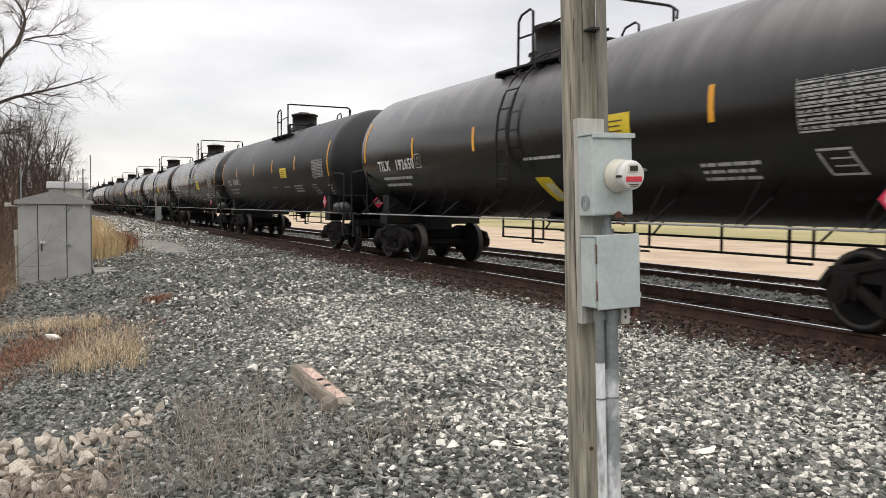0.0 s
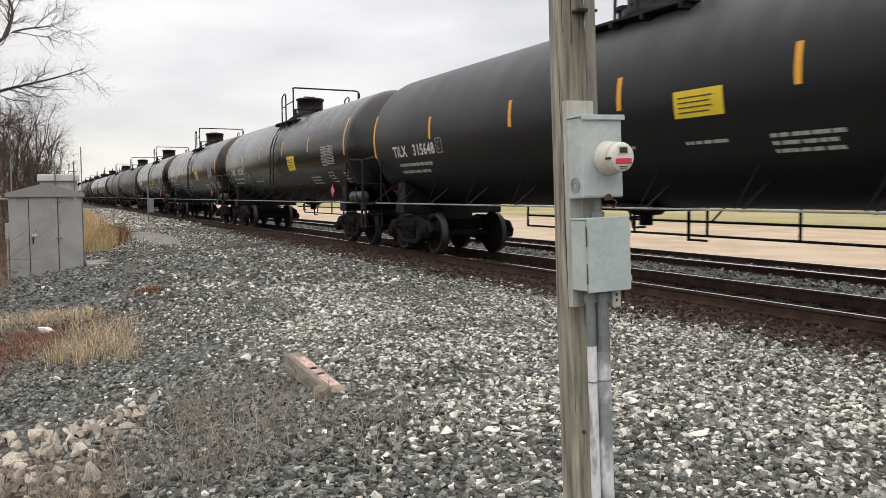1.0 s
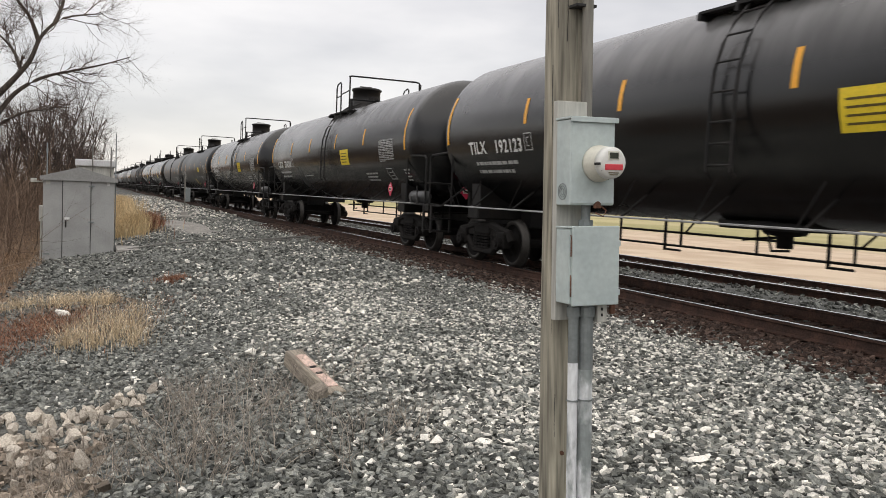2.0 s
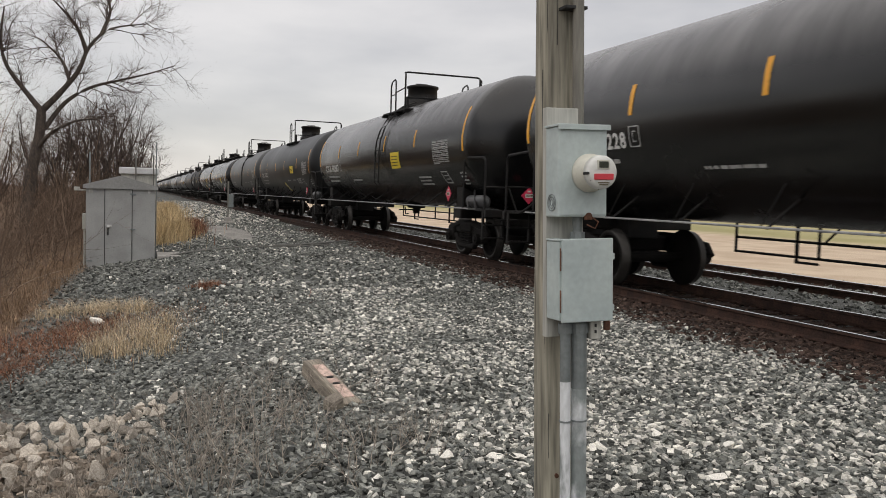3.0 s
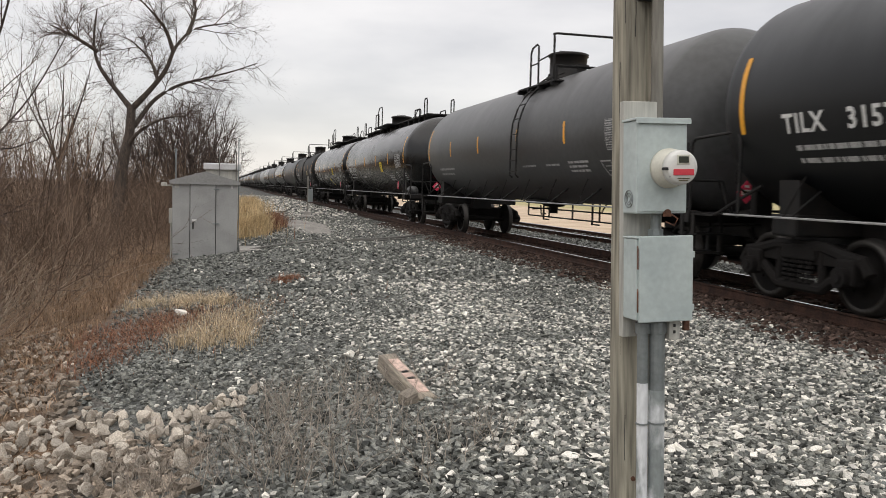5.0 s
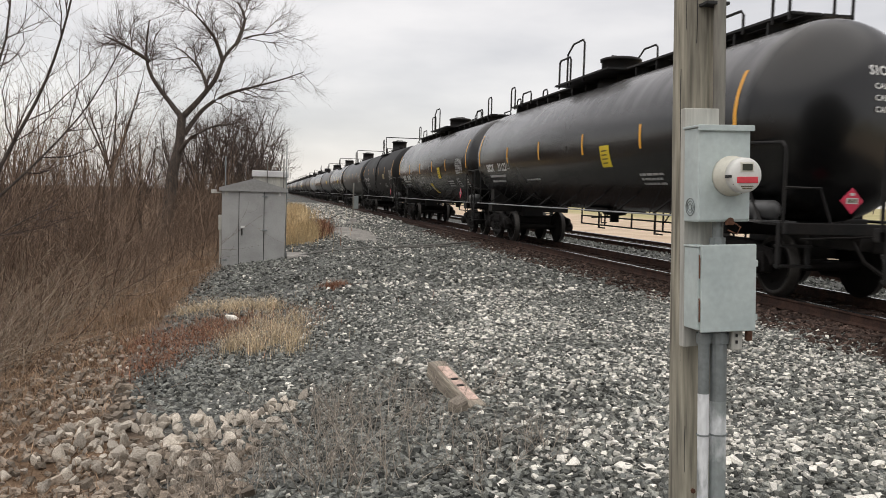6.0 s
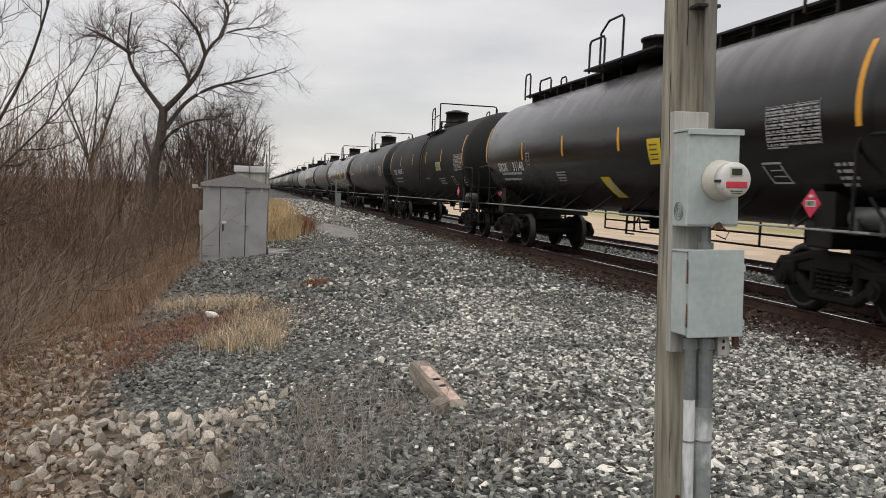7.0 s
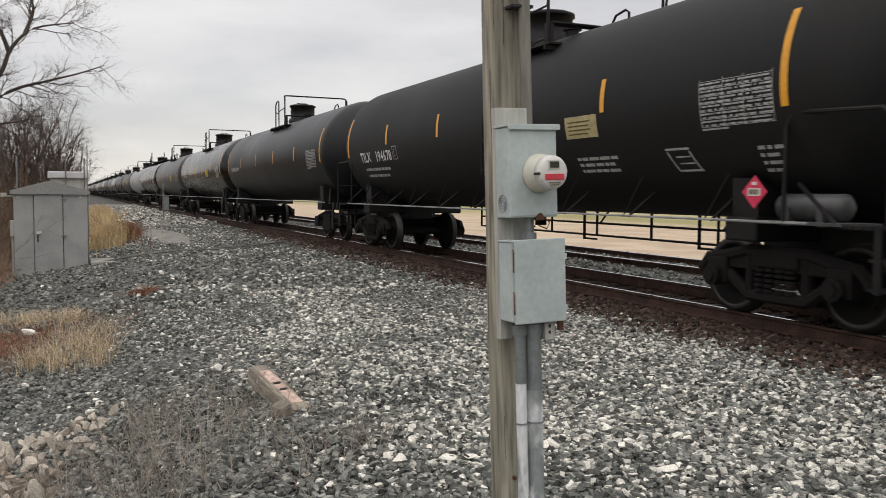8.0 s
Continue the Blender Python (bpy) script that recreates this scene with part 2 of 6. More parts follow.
def ground_material():
    """Gravel pad, brown litter on the bank and a dry field beyond the tracks, chosen by place on the plan."""
    m = bpy.data.materials.new("ground")
    m.use_nodes = True
    n, l = m.node_tree.nodes, m.node_tree.links
    b = n["Principled BSDF"]
    b.inputs["Roughness"].default_value = 0.95
    b.inputs["Specular IOR Level"].default_value = 0.2
    tc, sep = n.new("ShaderNodeTexCoord"), n.new("ShaderNodeSeparateXYZ")
    l.new(tc.outputs["Object"], sep.inputs[0])
    wob = n.new("ShaderNodeTexNoise")
    wob.inputs["Scale"].default_value, wob.inputs["Detail"].default_value = 0.7, 5
    l.new(tc.outputs["Object"], wob.inputs["Vector"])
    shift = n.new("ShaderNodeMath")
    shift.operation = "MULTIPLY_ADD"
    shift.inputs[1].default_value = 3.0
    l.new(wob.outputs["Fac"], shift.inputs[0]), l.new(sep.outputs["X"], shift.inputs[2])

    def two(c1, c2, scale, sharp=0.1, mid=0.5):
        t, r = n.new("ShaderNodeTexNoise"), n.new("ShaderNodeValToRGB")
        t.inputs["Scale"].default_value, t.inputs["Detail"].default_value = scale, 6
        l.new(tc.outputs["Object"], t.inputs["Vector"])
        r.color_ramp.elements[0].position, r.color_ramp.elements[1].position = mid - sharp, mid + sharp
        r.color_ramp.elements[0].color, r.color_ramp.elements[1].color = (*c1, 1), (*c2, 1)
        l.new(t.outputs["Fac"], r.inputs["Fac"])
        return r.outputs["Color"]

    def choose(low, high, at, width):
        r, k = n.new("ShaderNodeMapRange"), n.new("ShaderNodeMix")
        r.inputs["From Min"].default_value, r.inputs["From Max"].default_value = at - width, at + width
        l.new(shift.outputs[0], r.inputs["Value"])
        k.data_type = "RGBA"
        l.new(r.outputs[0], k.inputs["Factor"]), l.new(low, k.inputs["A"]), l.new(high, k.inputs["B"])
        return k.outputs["Result"]

    litter = two((0.10, 0.065, 0.042), (0.20, 0.135, 0.088), 5.0)
    gravel = two((0.055, 0.057, 0.054), (0.17, 0.172, 0.162), 34.0, 0.14)
    field = two((0.52, 0.40, 0.29), (0.62, 0.50, 0.37), 0.4)
    far = two((0.34, 0.31, 0.15), (0.46, 0.40, 0.22), 0.05)
    c = choose(litter, gravel, 1.4, 0.5)
    c = choose(c, field, 19.2, 0.5)
    c = choose(c, far, 46.0, 4.0)
    l.new(c, b.inputs["Base Color"])
    v, bp = n.new("ShaderNodeTexVoronoi"), n.new("ShaderNodeBump")
    v.inputs["Scale"].default_value = 22
    l.new(tc.outputs["Object"], v.inputs["Vector"])
    bp.inputs["Strength"].default_value, bp.inputs["Distance"].default_value = 0.8, 0.03
    l.new(v.outputs["Distance"], bp.inputs["Height"]), l.new(bp.outputs[0], b.inputs["Normal"])
    return m


# ---------------------------------------------------------------- mesh helpers
def mesh_of(bm, name, mat, smooth=False):
    me = bpy.data.meshes.new(name)
    bmesh.ops.recalc_face_normals(bm, faces=bm.faces)
    bm.to_mesh(me)
    bm.free()
    for mm in (mat if isinstance(mat, (list, tuple)) else [mat]):
        me.materials.append(M[mm] if isinstance(mm, str) else mm)
    return me


def raw_mesh(name, verts, faces, mat, smooth=False):
    """A mesh from arrays: verts (n, 3), faces (m, 3 or 4)."""
    me = bpy.data.meshes.new(name)
    verts, faces = np.asarray(verts, np.float32), np.asarray(faces, np.int32)
    k = faces.shape[1]
    me.vertices.add(len(verts)), me.loops.add(faces.size), me.polygons.add(len(faces))
    me.vertices.foreach_set("co", verts.ravel())
    me.loops.foreach_set("vertex_index", faces.ravel())
    me.polygons.foreach_set("loop_start", np.arange(0, faces.size, k, dtype=np.int32))
    me.polygons.foreach_set("use_smooth", np.full(len(faces), smooth))
    me.update(calc_edges=True)
    me.materials.append(M[mat] if isinstance(mat, str) else mat)
    return me


def put(name, me, parent=None, m=None, label=""):
    """Link a mesh as one object, under a thing or part where one is given."""
    ob = new(name, me)
    if parent is not None:
        ob.parent = parent
    if m is not None:
        ob.matrix_basis = m
    if label:
        ob["label"] = label
    return ob


def part(name, bm, mat, parent, label="", smooth=False, m=None):
    return put(name, mesh_of(bm, name, mat, smooth), parent, m, label)


def thing(name, m, label, category, group="", kind=""):
    e = new(name)
    e.empty_display_size = 0.2
    e.matrix_basis = m
    return tagged(e, label, category, group, kind)


def box(bm, lo, hi, bevel=0.0, mi=0):
    c = [(a + b) / 2 for a, b in zip(lo, hi)]
    d = [max(b - a, 1e-4) for a, b in zip(lo, hi)]
    made = bmesh.ops.create_cube(bm, size=1, matrix=Matrix.Translation(c) @ Matrix.Diagonal((*d, 1)))
    vs = made["verts"]
    if bevel:
        es = list({e for v in vs for e in v.link_edges})
        made = bmesh.ops.bevel(bm, geom=es, offset=bevel, segments=2, affect="EDGES", profile=0.5)
        vs = list({v for f in made["faces"] for v in f.verts})
    if mi:
        for f in {f for v in vs for f in v.link_faces}:
            f.material_index = mi
    return vs


def rod(bm, a, b, r, n=8, r2=None, mi=0):
    a, b = Vector(a), Vector(b)
    q = (b - a).to_track_quat("Z", "Y").to_matrix().to_4x4()
    made = bmesh.ops.create_cone(bm, cap_ends=True, segments=n, radius1=r, radius2=r if r2 is None else r2, depth=(b - a).length,
                                 matrix=Matrix.Translation((a + b) / 2) @ q)
    if mi:
        for f in {f for v in made["verts"] for f in v.link_faces}:
            f.material_index = mi
    return made["verts"]


def pipe(bm, pts, r, n=6):
    """A tube along points, with shared rings at the corners."""
    pts = [Vector(p) for p in pts]
    rings = []
    for i, p in enumerate(pts):
        d = (pts[min(i + 1, len(pts) - 1)] - pts[max(i - 1, 0)]).normalized()
        side = d.cross(Vector((0.31, 0.17, 0.93)) if abs(d.z) < 0.9 else Vector((1, 0, 0))).normalized()
        up = side.cross(d)
        rings.append([bm.verts.new(p + r * (math.cos(a) * side + math.sin(a) * up)) for a in (2 * math.pi * k / n for k in range(n))])
    for r0, r1 in zip(rings, rings[1:]):
        for k in range(n):
            bm.faces.new((r0[k], r0[(k + 1) % n], r1[(k + 1) % n], r1[k]))
    bm.faces.new(rings[0][::-1]), bm.faces.new(rings[-1])


def lathe(bm, profile, n=32, axis="y", mi=None):
    """Turn a profile of (along, radius) round an axis through the origin."""
    rings = []
    for a, r in profile:
        ring = []
        for k in range(n):
            t = 2 * math.pi * k / n
            c, s = r * math.cos(t), r * math.sin(t)
            ring.append(bm.verts.new((c, a, s) if axis == "y" else (a, c, s) if axis == "x" else (c, s, a)))
        rings.append(ring)
    for i, (r0, r1) in enumerate(zip(rings, rings[1:])):
        for k in range(n):
            f = bm.faces.new((r0[k], r0[(k + 1) % n], r1[(k + 1) % n], r1[k]))
            f.smooth = True
            if mi:
                f.material_index = mi[i]
    bm.faces.new(rings[0]), bm.faces.new(rings[-1])


def writing(text, size):
    """The built-in font as a flat mesh: vertices and faces, from its lower left corner."""
    cu = bpy.data.curves.new("writing", "FONT")
    cu.space_character = 1.12
    cu.body, cu.size, cu.resolution_u, cu.offset = text, size, 2, size * 0.026
    ob = new("writing", cu)
    bpy.context.view_layer.update()
    me = bpy.data.meshes.new_from_object(ob.evaluated_get(bpy.context.evaluated_depsgraph_get()))
    bpy.data.objects.remove(ob)
    vs = [tuple(v.co) for v in me.vertices]
    fs = [tuple(p.vertices) for p in me.polygons]
    bpy.data.meshes.remove(me)
    return vs, fs


def mixed_mesh(name, vs, fs, mat):
    me = bpy.data.meshes.new(name)
    me.from_pydata(vs, [], fs)
    me.materials.append(M[mat])
    return me


# ---------------------------------------------------------------- ground
PROFILE_X = (-900, -60, -14, -6, -2.5, -0.6, 0.6, 1.8, 2.8, 4.2, 7.9, 8.4, 15.8, 18.5, 60, 900)
PROFILE_Z = (-3.0, -2.2, -1.6, -1.2, -0.95, -0.62, -0.36, -0.20, -0.06, 0.05, 0.06, 0.085, 0.085, -0.45, -0.6, -1.5)


def ground_z(x, y):
    """Height of the ground sheet on the plan."""
    z = np.interp(x, PROFILE_X, PROFILE_Z)
    z = z - 0.30 * np.exp(-((x - 0.8) / 1.0) ** 2 - ((y - 7.2) / 1.7) ** 2)
    z = z - 0.25 * np.exp(-((x + 0.3) / 1.0) ** 2 - ((y - 5.0) / 3.0) ** 2)
    return z


def ground_sheet():
    xs = np.concatenate([[-900, -400, -180, -90, -50, -30], np.arange(-20, 0, 0.5), np.arange(0, 9, 0.2), np.arange(9, 20, 0.5), [22, 28, 40, 60, 90, 150, 260, 450, 900]])
    ys = np.concatenate([[-900, -300, -100, -40, -20], np.arange(-10, 0, 1.0), np.arange(0, 16, 0.2), np.arange(16, 60, 1.0), [64, 75, 90, 120, 170, 260, 400, 700, 1200, 2500]])
    X, Y = np.meshgrid(xs, ys)
    Z = ground_z(X, Y)
    near = np.exp(-np.maximum(np.abs(Y - 8) - 12, 0) / 6) * ((X > -15) & (X < 8))
    Z = Z + near * 0.03 * np.vectorize(lambda a, b: noise.noise((a * 0.9, b * 0.9, 0.3)))(X, Y)
    k = len(xs)
    i = (np.arange(len(ys) - 1)[:, None] * k + np.arange(k - 1)[None, :]).ravel()
    me = raw_mesh("ground", np.stack([X, Y, Z], -1).reshape(-1, 3), np.stack([i, i + 1, i + k + 1, i + k], -1), ground_material(), True)
    tagged(put("ground", me), "grey crushed-stone pad between a brown bank and tan fields", "ground", kind="structure")


ground_sheet()


# ---------------------------------------------------------------- railway
RAIL_Z, TRACK_X, SECOND_X, SECOND_Z = 0.29, 9.75, 14.0, 0.24
SPEED = 20.8


def rail_profile():
    return [(-0.07, -0.172), (0.07, -0.172), (0.07, -0.158), (0.014, -0.135), (0.012, -0.05), (0.036, -0.036), (0.036, -0.008), (0.026, 0.0),
            (-0.026, 0.0), (-0.036, -0.008), (-0.036, -0.036), (-0.012, -0.05), (-0.014, -0.135), (-0.07, -0.158)]


def rail_mesh():
    bm = bmesh.new()
    pr = rail_profile()
    ends = [[bm.verts.new((x, y, z)) for x, z in pr] for y in (-60.0, 900.0)]
    n = len(pr)
    for k in range(n):
        f = bm.faces.new((ends[0][k], ends[0][(k + 1) % n], ends[1][(k + 1) % n], ends[1][k]))
        f.material_index = 1 if k in (6, 7, 8) else 0
    return mesh_of(bm, "rail", ["rail_rust", "rail_head"])


def tie_mesh():
    bm = bmesh.new()
    box(bm, (-1.29, -0.11, -0.17), (1.29, 0.11, 0.0), 0.012)
    return mesh_of(bm, "tie", "tie")


def tie_plate_mesh():
    bm = bmesh.new()
    box(bm, (-0.17, -0.10, 0.0), (0.17, 0.10, 0.018), 0.004)
    for sx in (-0.10, 0.10):
        for sy in (-0.06, 0.06):
            box(bm, (sx - 0.016, sy - 0.012, 0.018), (sx + 0.016, sy + 0.012, 0.045))
    return mesh_of(bm, "tie_plate", "rail_rust")


def railway(x, z, first, count, label):
    track = thing("railway_track", pose(x, 0, z), label, "railway", kind="structure")
    rail, tie, plate = rail_mesh(), tie_mesh(), tie_plate_mesh()
    for s in (-0.75, 0.75):
        put("rail", rail, track, pose(s, 0, 0), "rusty steel rail with a polished head")
    rng = random.Random(int(x * 10))
    for i in range(count):
        put("tie", tie, track, pose(rng.uniform(-0.04, 0.04), first + i * 0.5, -0.176, rng.uniform(-1, 1), 0, rng.uniform(-1.2, 1.2)))
        if i < 60:
            for s in (-0.75, 0.75):
                put("tie_plate", plate, track, pose(s, first + i * 0.5, -0.192))
    bm = bmesh.new()
    for i in range(220):
        y = first + count * 0.5 + i * 0.5
        box(bm, (-1.29, y - 0.11, -0.33), (1.29, y + 0.11, -0.178))
    put("distant_ties", mesh_of(bm, "distant_ties", "tie"), track)["kind"] = "stuff"
    return track


railway(TRACK_X, RAIL_Z, 0.0, 110, "near railway track with rust-brown rails and dark timber ties")
railway(SECOND_X, SECOND_Z, 0.0, 80, "empty second track with polished rail heads")

# ---------------------------------------------------------------- tank cars
R, ZC, HEAD = 1.53, 2.66, 0.77
CACHE = {}


def cached(key, make):
    if key not in CACHE:
        CACHE[key] = make()
    return CACHE[key]


def tank_mesh(length, mat, n=64):
    bm = bmesh.new()
    h = length / 2 + 0.15
    pr = [(-h - HEAD * math.cos(a), R * math.sin(a)) for a in (math.pi / 2 * k / 11 for k in range(1, 11))]
    pr[0] = (-h - HEAD, 0.02)
    body = [(-h, R)]
    body.append((h, R))
    pr = pr + body + [(-a, r) for a, r in reversed(pr)]
    lathe(bm, pr, n)
    bmesh.ops.translate(bm, verts=bm.verts, vec=(0, 0, ZC))
    return mesh_of(bm, "tank", mat)


def on_side(y0, z0, u, v, lift=0.006):
    """A point of the near side of the shell: u to the viewer's right, v upwards from height z0 over the rail."""
    t = math.asin(max(-0.98, min(0.98, (z0 - ZC) / R))) + v / R
    return (-(R + lift) * math.cos(t), y0 - u, ZC + (R + lift) * math.sin(t))


def side_text(text, size, y0, z0):
    vs, fs = writing(text.replace(" ", "  "), size)
    return mixed_mesh("marking", [on_side(y0, z0, v[0], v[1]) for v in vs], fs, "white_paint")


def head_point(length, x, z, lift=0.008):
    q = max(0.0, 1 - (x * x + (z - ZC) ** 2) / (R * R))
    return (x, -length / 2 - 0.15 - HEAD * math.sqrt(q) - lift, z)


def head_text(length, text, size, x0, z0):
    vs, fs = writing(text, size)
    return mixed_mesh("head_marking", [head_point(length, x0 + v[0], z0 + v[1]) for v in vs], fs, "white_paint")


def side_patch(bm, y0, z0, w, h, lean=0.0, lift=0.005, n=8, mi=0):
    """A thin patch wrapped on the shell: lower left corner at y0, z0."""
    rows = [[bm.verts.new(on_side(y0, z0, u + lean * k / n, h * k / n, lift)) for u in (0, w)] for k in range(n + 1)]
    for a, b in zip(rows, rows[1:]):
        f = bm.faces.new((a[0], a[1], b[1], b[0]))
        f.material_index = mi


def strip_mesh(h, z0):
    bm = bmesh.new()
    side_patch(bm, 0.05, z0, 0.10, h, n=10)
    return mesh_of(bm, "reflective_strip", "orange_strip")


def bars_mesh(rows, w, pitch, thick, z0, seed):
    """Distant unreadable stencilling: short painted bars in rows."""
    rng = random.Random(seed)
    bm = bmesh.new()
    for k in range(rows):
        u = 0.0
        while u < w:
            d = min(rng.uniform(0.05, 0.24), w - u)
            side_patch(bm, -u, z0, d, thick, 0, 0.006, 1)
            u += d + rng.uniform(0.02, 0.06)
        z0 -= pitch
    return mesh_of(bm, "stencilling", "bar_paint")


def one_bar_mesh(w, thick, z0):
    bm = bmesh.new()
    side_patch(bm, 0, z0, w, thick, 0, 0.006, 1)
    return mesh_of(bm, "stencil_bar", "bar_paint")


def stencil_bars(car, rows, w, pitch, thick, z0, y0, seed):
    """Unreadable words as painted bars, each a part of its own."""
    rng = random.Random(seed)
    for k in range(rows):
        u, end = 0.0, w * rng.uniform(0.72, 1.0) if k else w
        while u < end - 0.03:
            d = min(rng.choice((0.06, 0.10, 0.14, 0.19, 0.24)), end - u)
            put("stencil_bar", cached(("bar", round(d, 2), thick, round(z0, 3)), lambda: one_bar_mesh(d, thick, z0)), car, pose(0, y0 - u, 0))
            u += d + rng.choice((0.025, 0.04))
        z0 -= pitch


def data_panel_mesh(h, w, z0):
    """A block of small printed lines in three ruled columns."""
    rng = random.Random(5)
    bm = bmesh.new()
    n = 13
    for k in range(n):
        z = z0 + h * k / n
        u = 0.0
        end = w * (0.42 if k == 0 else 1.0)
        while u < end - 0.03:
            d = min(rng.choice((0.02, 0.035, 0.06, 0.11)) * rng.uniform(0.7, 1.3), end - u)
            side_patch(bm, -u, z, d, h / n * 0.46, 0, 0.006, 1)
            u += d + rng.choice((0.008, 0.012, 0.02, 0.045))
    for k in range(1, n + 1, 2):
        side_patch(bm, 0, z0 + h * k / n - 0.010, w, 0.006, 0, 0.006, 1)
    for u in (0.0, w * 0.34, w * 0.62, w):
        side_patch(bm, -u, z0 + 0.03, 0.008, h, 0, 0.0065, 8)
    return mesh_of(bm, "data_panel", "bar_paint")


def sign_mesh(w, h, z0, lean, mats):
    bm = bmesh.new()
    side_patch(bm, 0, z0, w, h, lean, 0.006)
    rng = random.Random(3)
    for k in range(4):
        a = 0.16 + 0.18 * k
        side_patch(bm, -0.08 - lean * a, z0 + h * a, (w - 0.16) * rng.uniform(0.7, 1), h * 0.055, 0, 0.009, 1, 1)
    return mesh_of(bm, "yellow_notice", mats)


def slant_mesh():
    """A slanted cream notice with a yellow upper band and margin."""
    bm = bmesh.new()
    z0, w, h, lean = 1.46, 0.46, 0.54, -0.20
    side_patch(bm, 0, z0, w, h, lean, 0.006)
    side_patch(bm, -0.14, z0 + 0.05, w - 0.2, h * 0.62, lean * 0.62, 0.009, 6, 1)
    return mesh_of(bm, "cream_notice", ["yellow_sign", "cream_sign"])


def frame_sticker_mesh():
    bm = bmesh.new()
    z0, w, h, lean = 1.72, 0.44, 0.29, -0.10
    side_patch(bm, 0, z0, w, 0.03, 0, 0.006, 1)
    side_patch(bm, -lean, z0 + h - 0.03, w, 0.03, 0, 0.006, 1)
    side_patch(bm, 0, z0, 0.03, h, lean)
    side_patch(bm, -w + 0.03, z0, 0.03, h, lean)
    side_patch(bm, -0.08, z0 + 0.09, 0.27, 0.02, 0, 0.006, 1)
    side_patch(bm, -0.05, z0 + 0.17, 0.27, 0.02, 0, 0.006, 1)
    return mesh_of(bm, "capacity_sticker", "bar_paint")


def placard_mesh():
    bm = bmesh.new()
    s = 0.128
    box(bm, (-0.012, -s, -s), (0.0, s, s), 0.002)
    bmesh.ops.rotate(bm, verts=bm.verts, matrix=Matrix.Rotation(radians(45), 3, "X"))
    for f in bm.faces:
        f.material_index = 0
    box(bm, (-0.017, -0.09, -0.042), (-0.010, 0.09, 0.042), 0, 1)
    box(bm, (-0.017, -0.035, 0.075), (-0.010, 0.035, 0.11), 0, 1)
    for y in (-0.054, -0.018, 0.018, 0.054):
        box(bm, (-0.021, y - 0.011, -0.027), (-0.015, y + 0.011, 0.027), 0, 2)
    return mesh_of(bm, "hazard_placard", ["placard_red", "white_paint", "sign_ink"])


def short_platform_mesh():
    """Grated platforms on both flanks of the dome and a cross plank in front of it; the dome stands at y = 0."""
    bm = bmesh.new()
    z = ZC + R - 0.33
    for s in (-1, 1):
        for x in (0.98, 1.11):
            box(bm, (s * x - 0.06, -2.0, z), (s * x + 0.06, 0.35, z + 0.04), 0.005)
        for y in (-1.9, -1.1, -0.4, 0.3):
            box(bm, (s * 1.04 - 0.16, y - 0.03, z - 0.08), (s * 1.04 + 0.13, y + 0.03, z + 0.002))
    for y in (-1.92, -1.78):
        box(bm, (-1.1, y - 0.06, z + 0.345), (1.1, y + 0.06, z + 0.375), 0.005)
    for s in (-1, 1):
        box(bm, (s * 1.08 - 0.03, -1.95, z + 0.01), (s * 1.08 + 0.03, -1.75, z + 0.36))
    return mesh_of(bm, "top_platform", "frame_black")


def short_railing_mesh():
    """Looped grab rails at the platform's flanks, a high cross rail between them and a lower rail behind the dome."""
    bm = bmesh.new()
    z, h = ZC + R - 0.30, 0.95
    for s in (-1, 1):
        x = 1.15 * s
        pipe(bm, [(x, -0.45, z), (x, -0.45, z + h - 0.16), (x, -0.55, z + h - 0.05), (x, -0.85, z + h), (x, -0.95, z + h - 0.06), (x, -0.97, z)], 0.024)
        pipe(bm, [(x, -0.45, z + 0.5), (x, -0.97, z + 0.5)], 0.018)
        pipe(bm, [(x, -1.92, z), (x, -1.92, z + h + 0.02), (x, -1.86, z + h + 0.08)], 0.026)
        pipe(bm, [(x, -0.97, z + 0.55), (x, -1.92, z + 0.6)], 0.018)
    pipe(bm, [(-1.15, -1.86, z + h + 0.08), (-1.05, -1.84, z + h + 0.1), (1.05, -1.84, z + h + 0.1), (1.15, -1.86, z + h + 0.08)], 0.026)
    pipe(bm, [(1.15, -1.9, z + h + 0.06), (1.17, -2.0, z + h - 0.02), (1.17, -1.98, z + h - 0.16)], 0.022)
    return mesh_of(bm, "platform_railing", "frame_black")


def grab_rail_mesh():
    bm = bmesh.new()
    z = ZC + R - 0.30
    pipe(bm, [(0.3, 0.5, z + 0.32), (0.75, 0.55, z + 0.62), (1.1, 0.4, z + 0.62), (1.15, 0.3, z + 0.1)], 0.022)
    return mesh_of(bm, "grab_rail", "frame_black")


def dome_mesh():
    bm = bmesh.new()
    z = ZC + R - 0.14
    lathe(bm, [(z, 0.54), (z + 0.18, 0.54), (z + 0.19, 0.46), (z + 0.68, 0.46), (z + 0.68, 0.50), (z + 0.74, 0.50), (z + 0.77, 0.42), (z + 0.78, 0.01)], 28, "z")
    for k in range(8):
        a = math.pi * k / 4
        rod(bm, (0.50 * math.cos(a), 0.50 * math.sin(a), z + 0.12), (0.50 * math.cos(a), 0.50 * math.sin(a), z + 0.24), 0.025, 6)
    pipe(bm, [(-0.2, 0.1, z + 0.76), (-0.2, 0.1, z + 0.84), (0.2, 0.1, z + 0.84), (0.2, 0.1, z + 0.76)], 0.015)
    return mesh_of(bm, "manway_housing", "frame_black")


def valve_mesh():
    bm = bmesh.new()
    z = ZC + R
    rod(bm, (0, 0, z - 0.05), (0, 0, z + 0.26), 0.12, 12)
    rod(bm, (0, 0, z + 0.17), (0, 0, z + 0.23), 0.17, 12)
    return mesh_of(bm, "relief_valve", "frame_black")


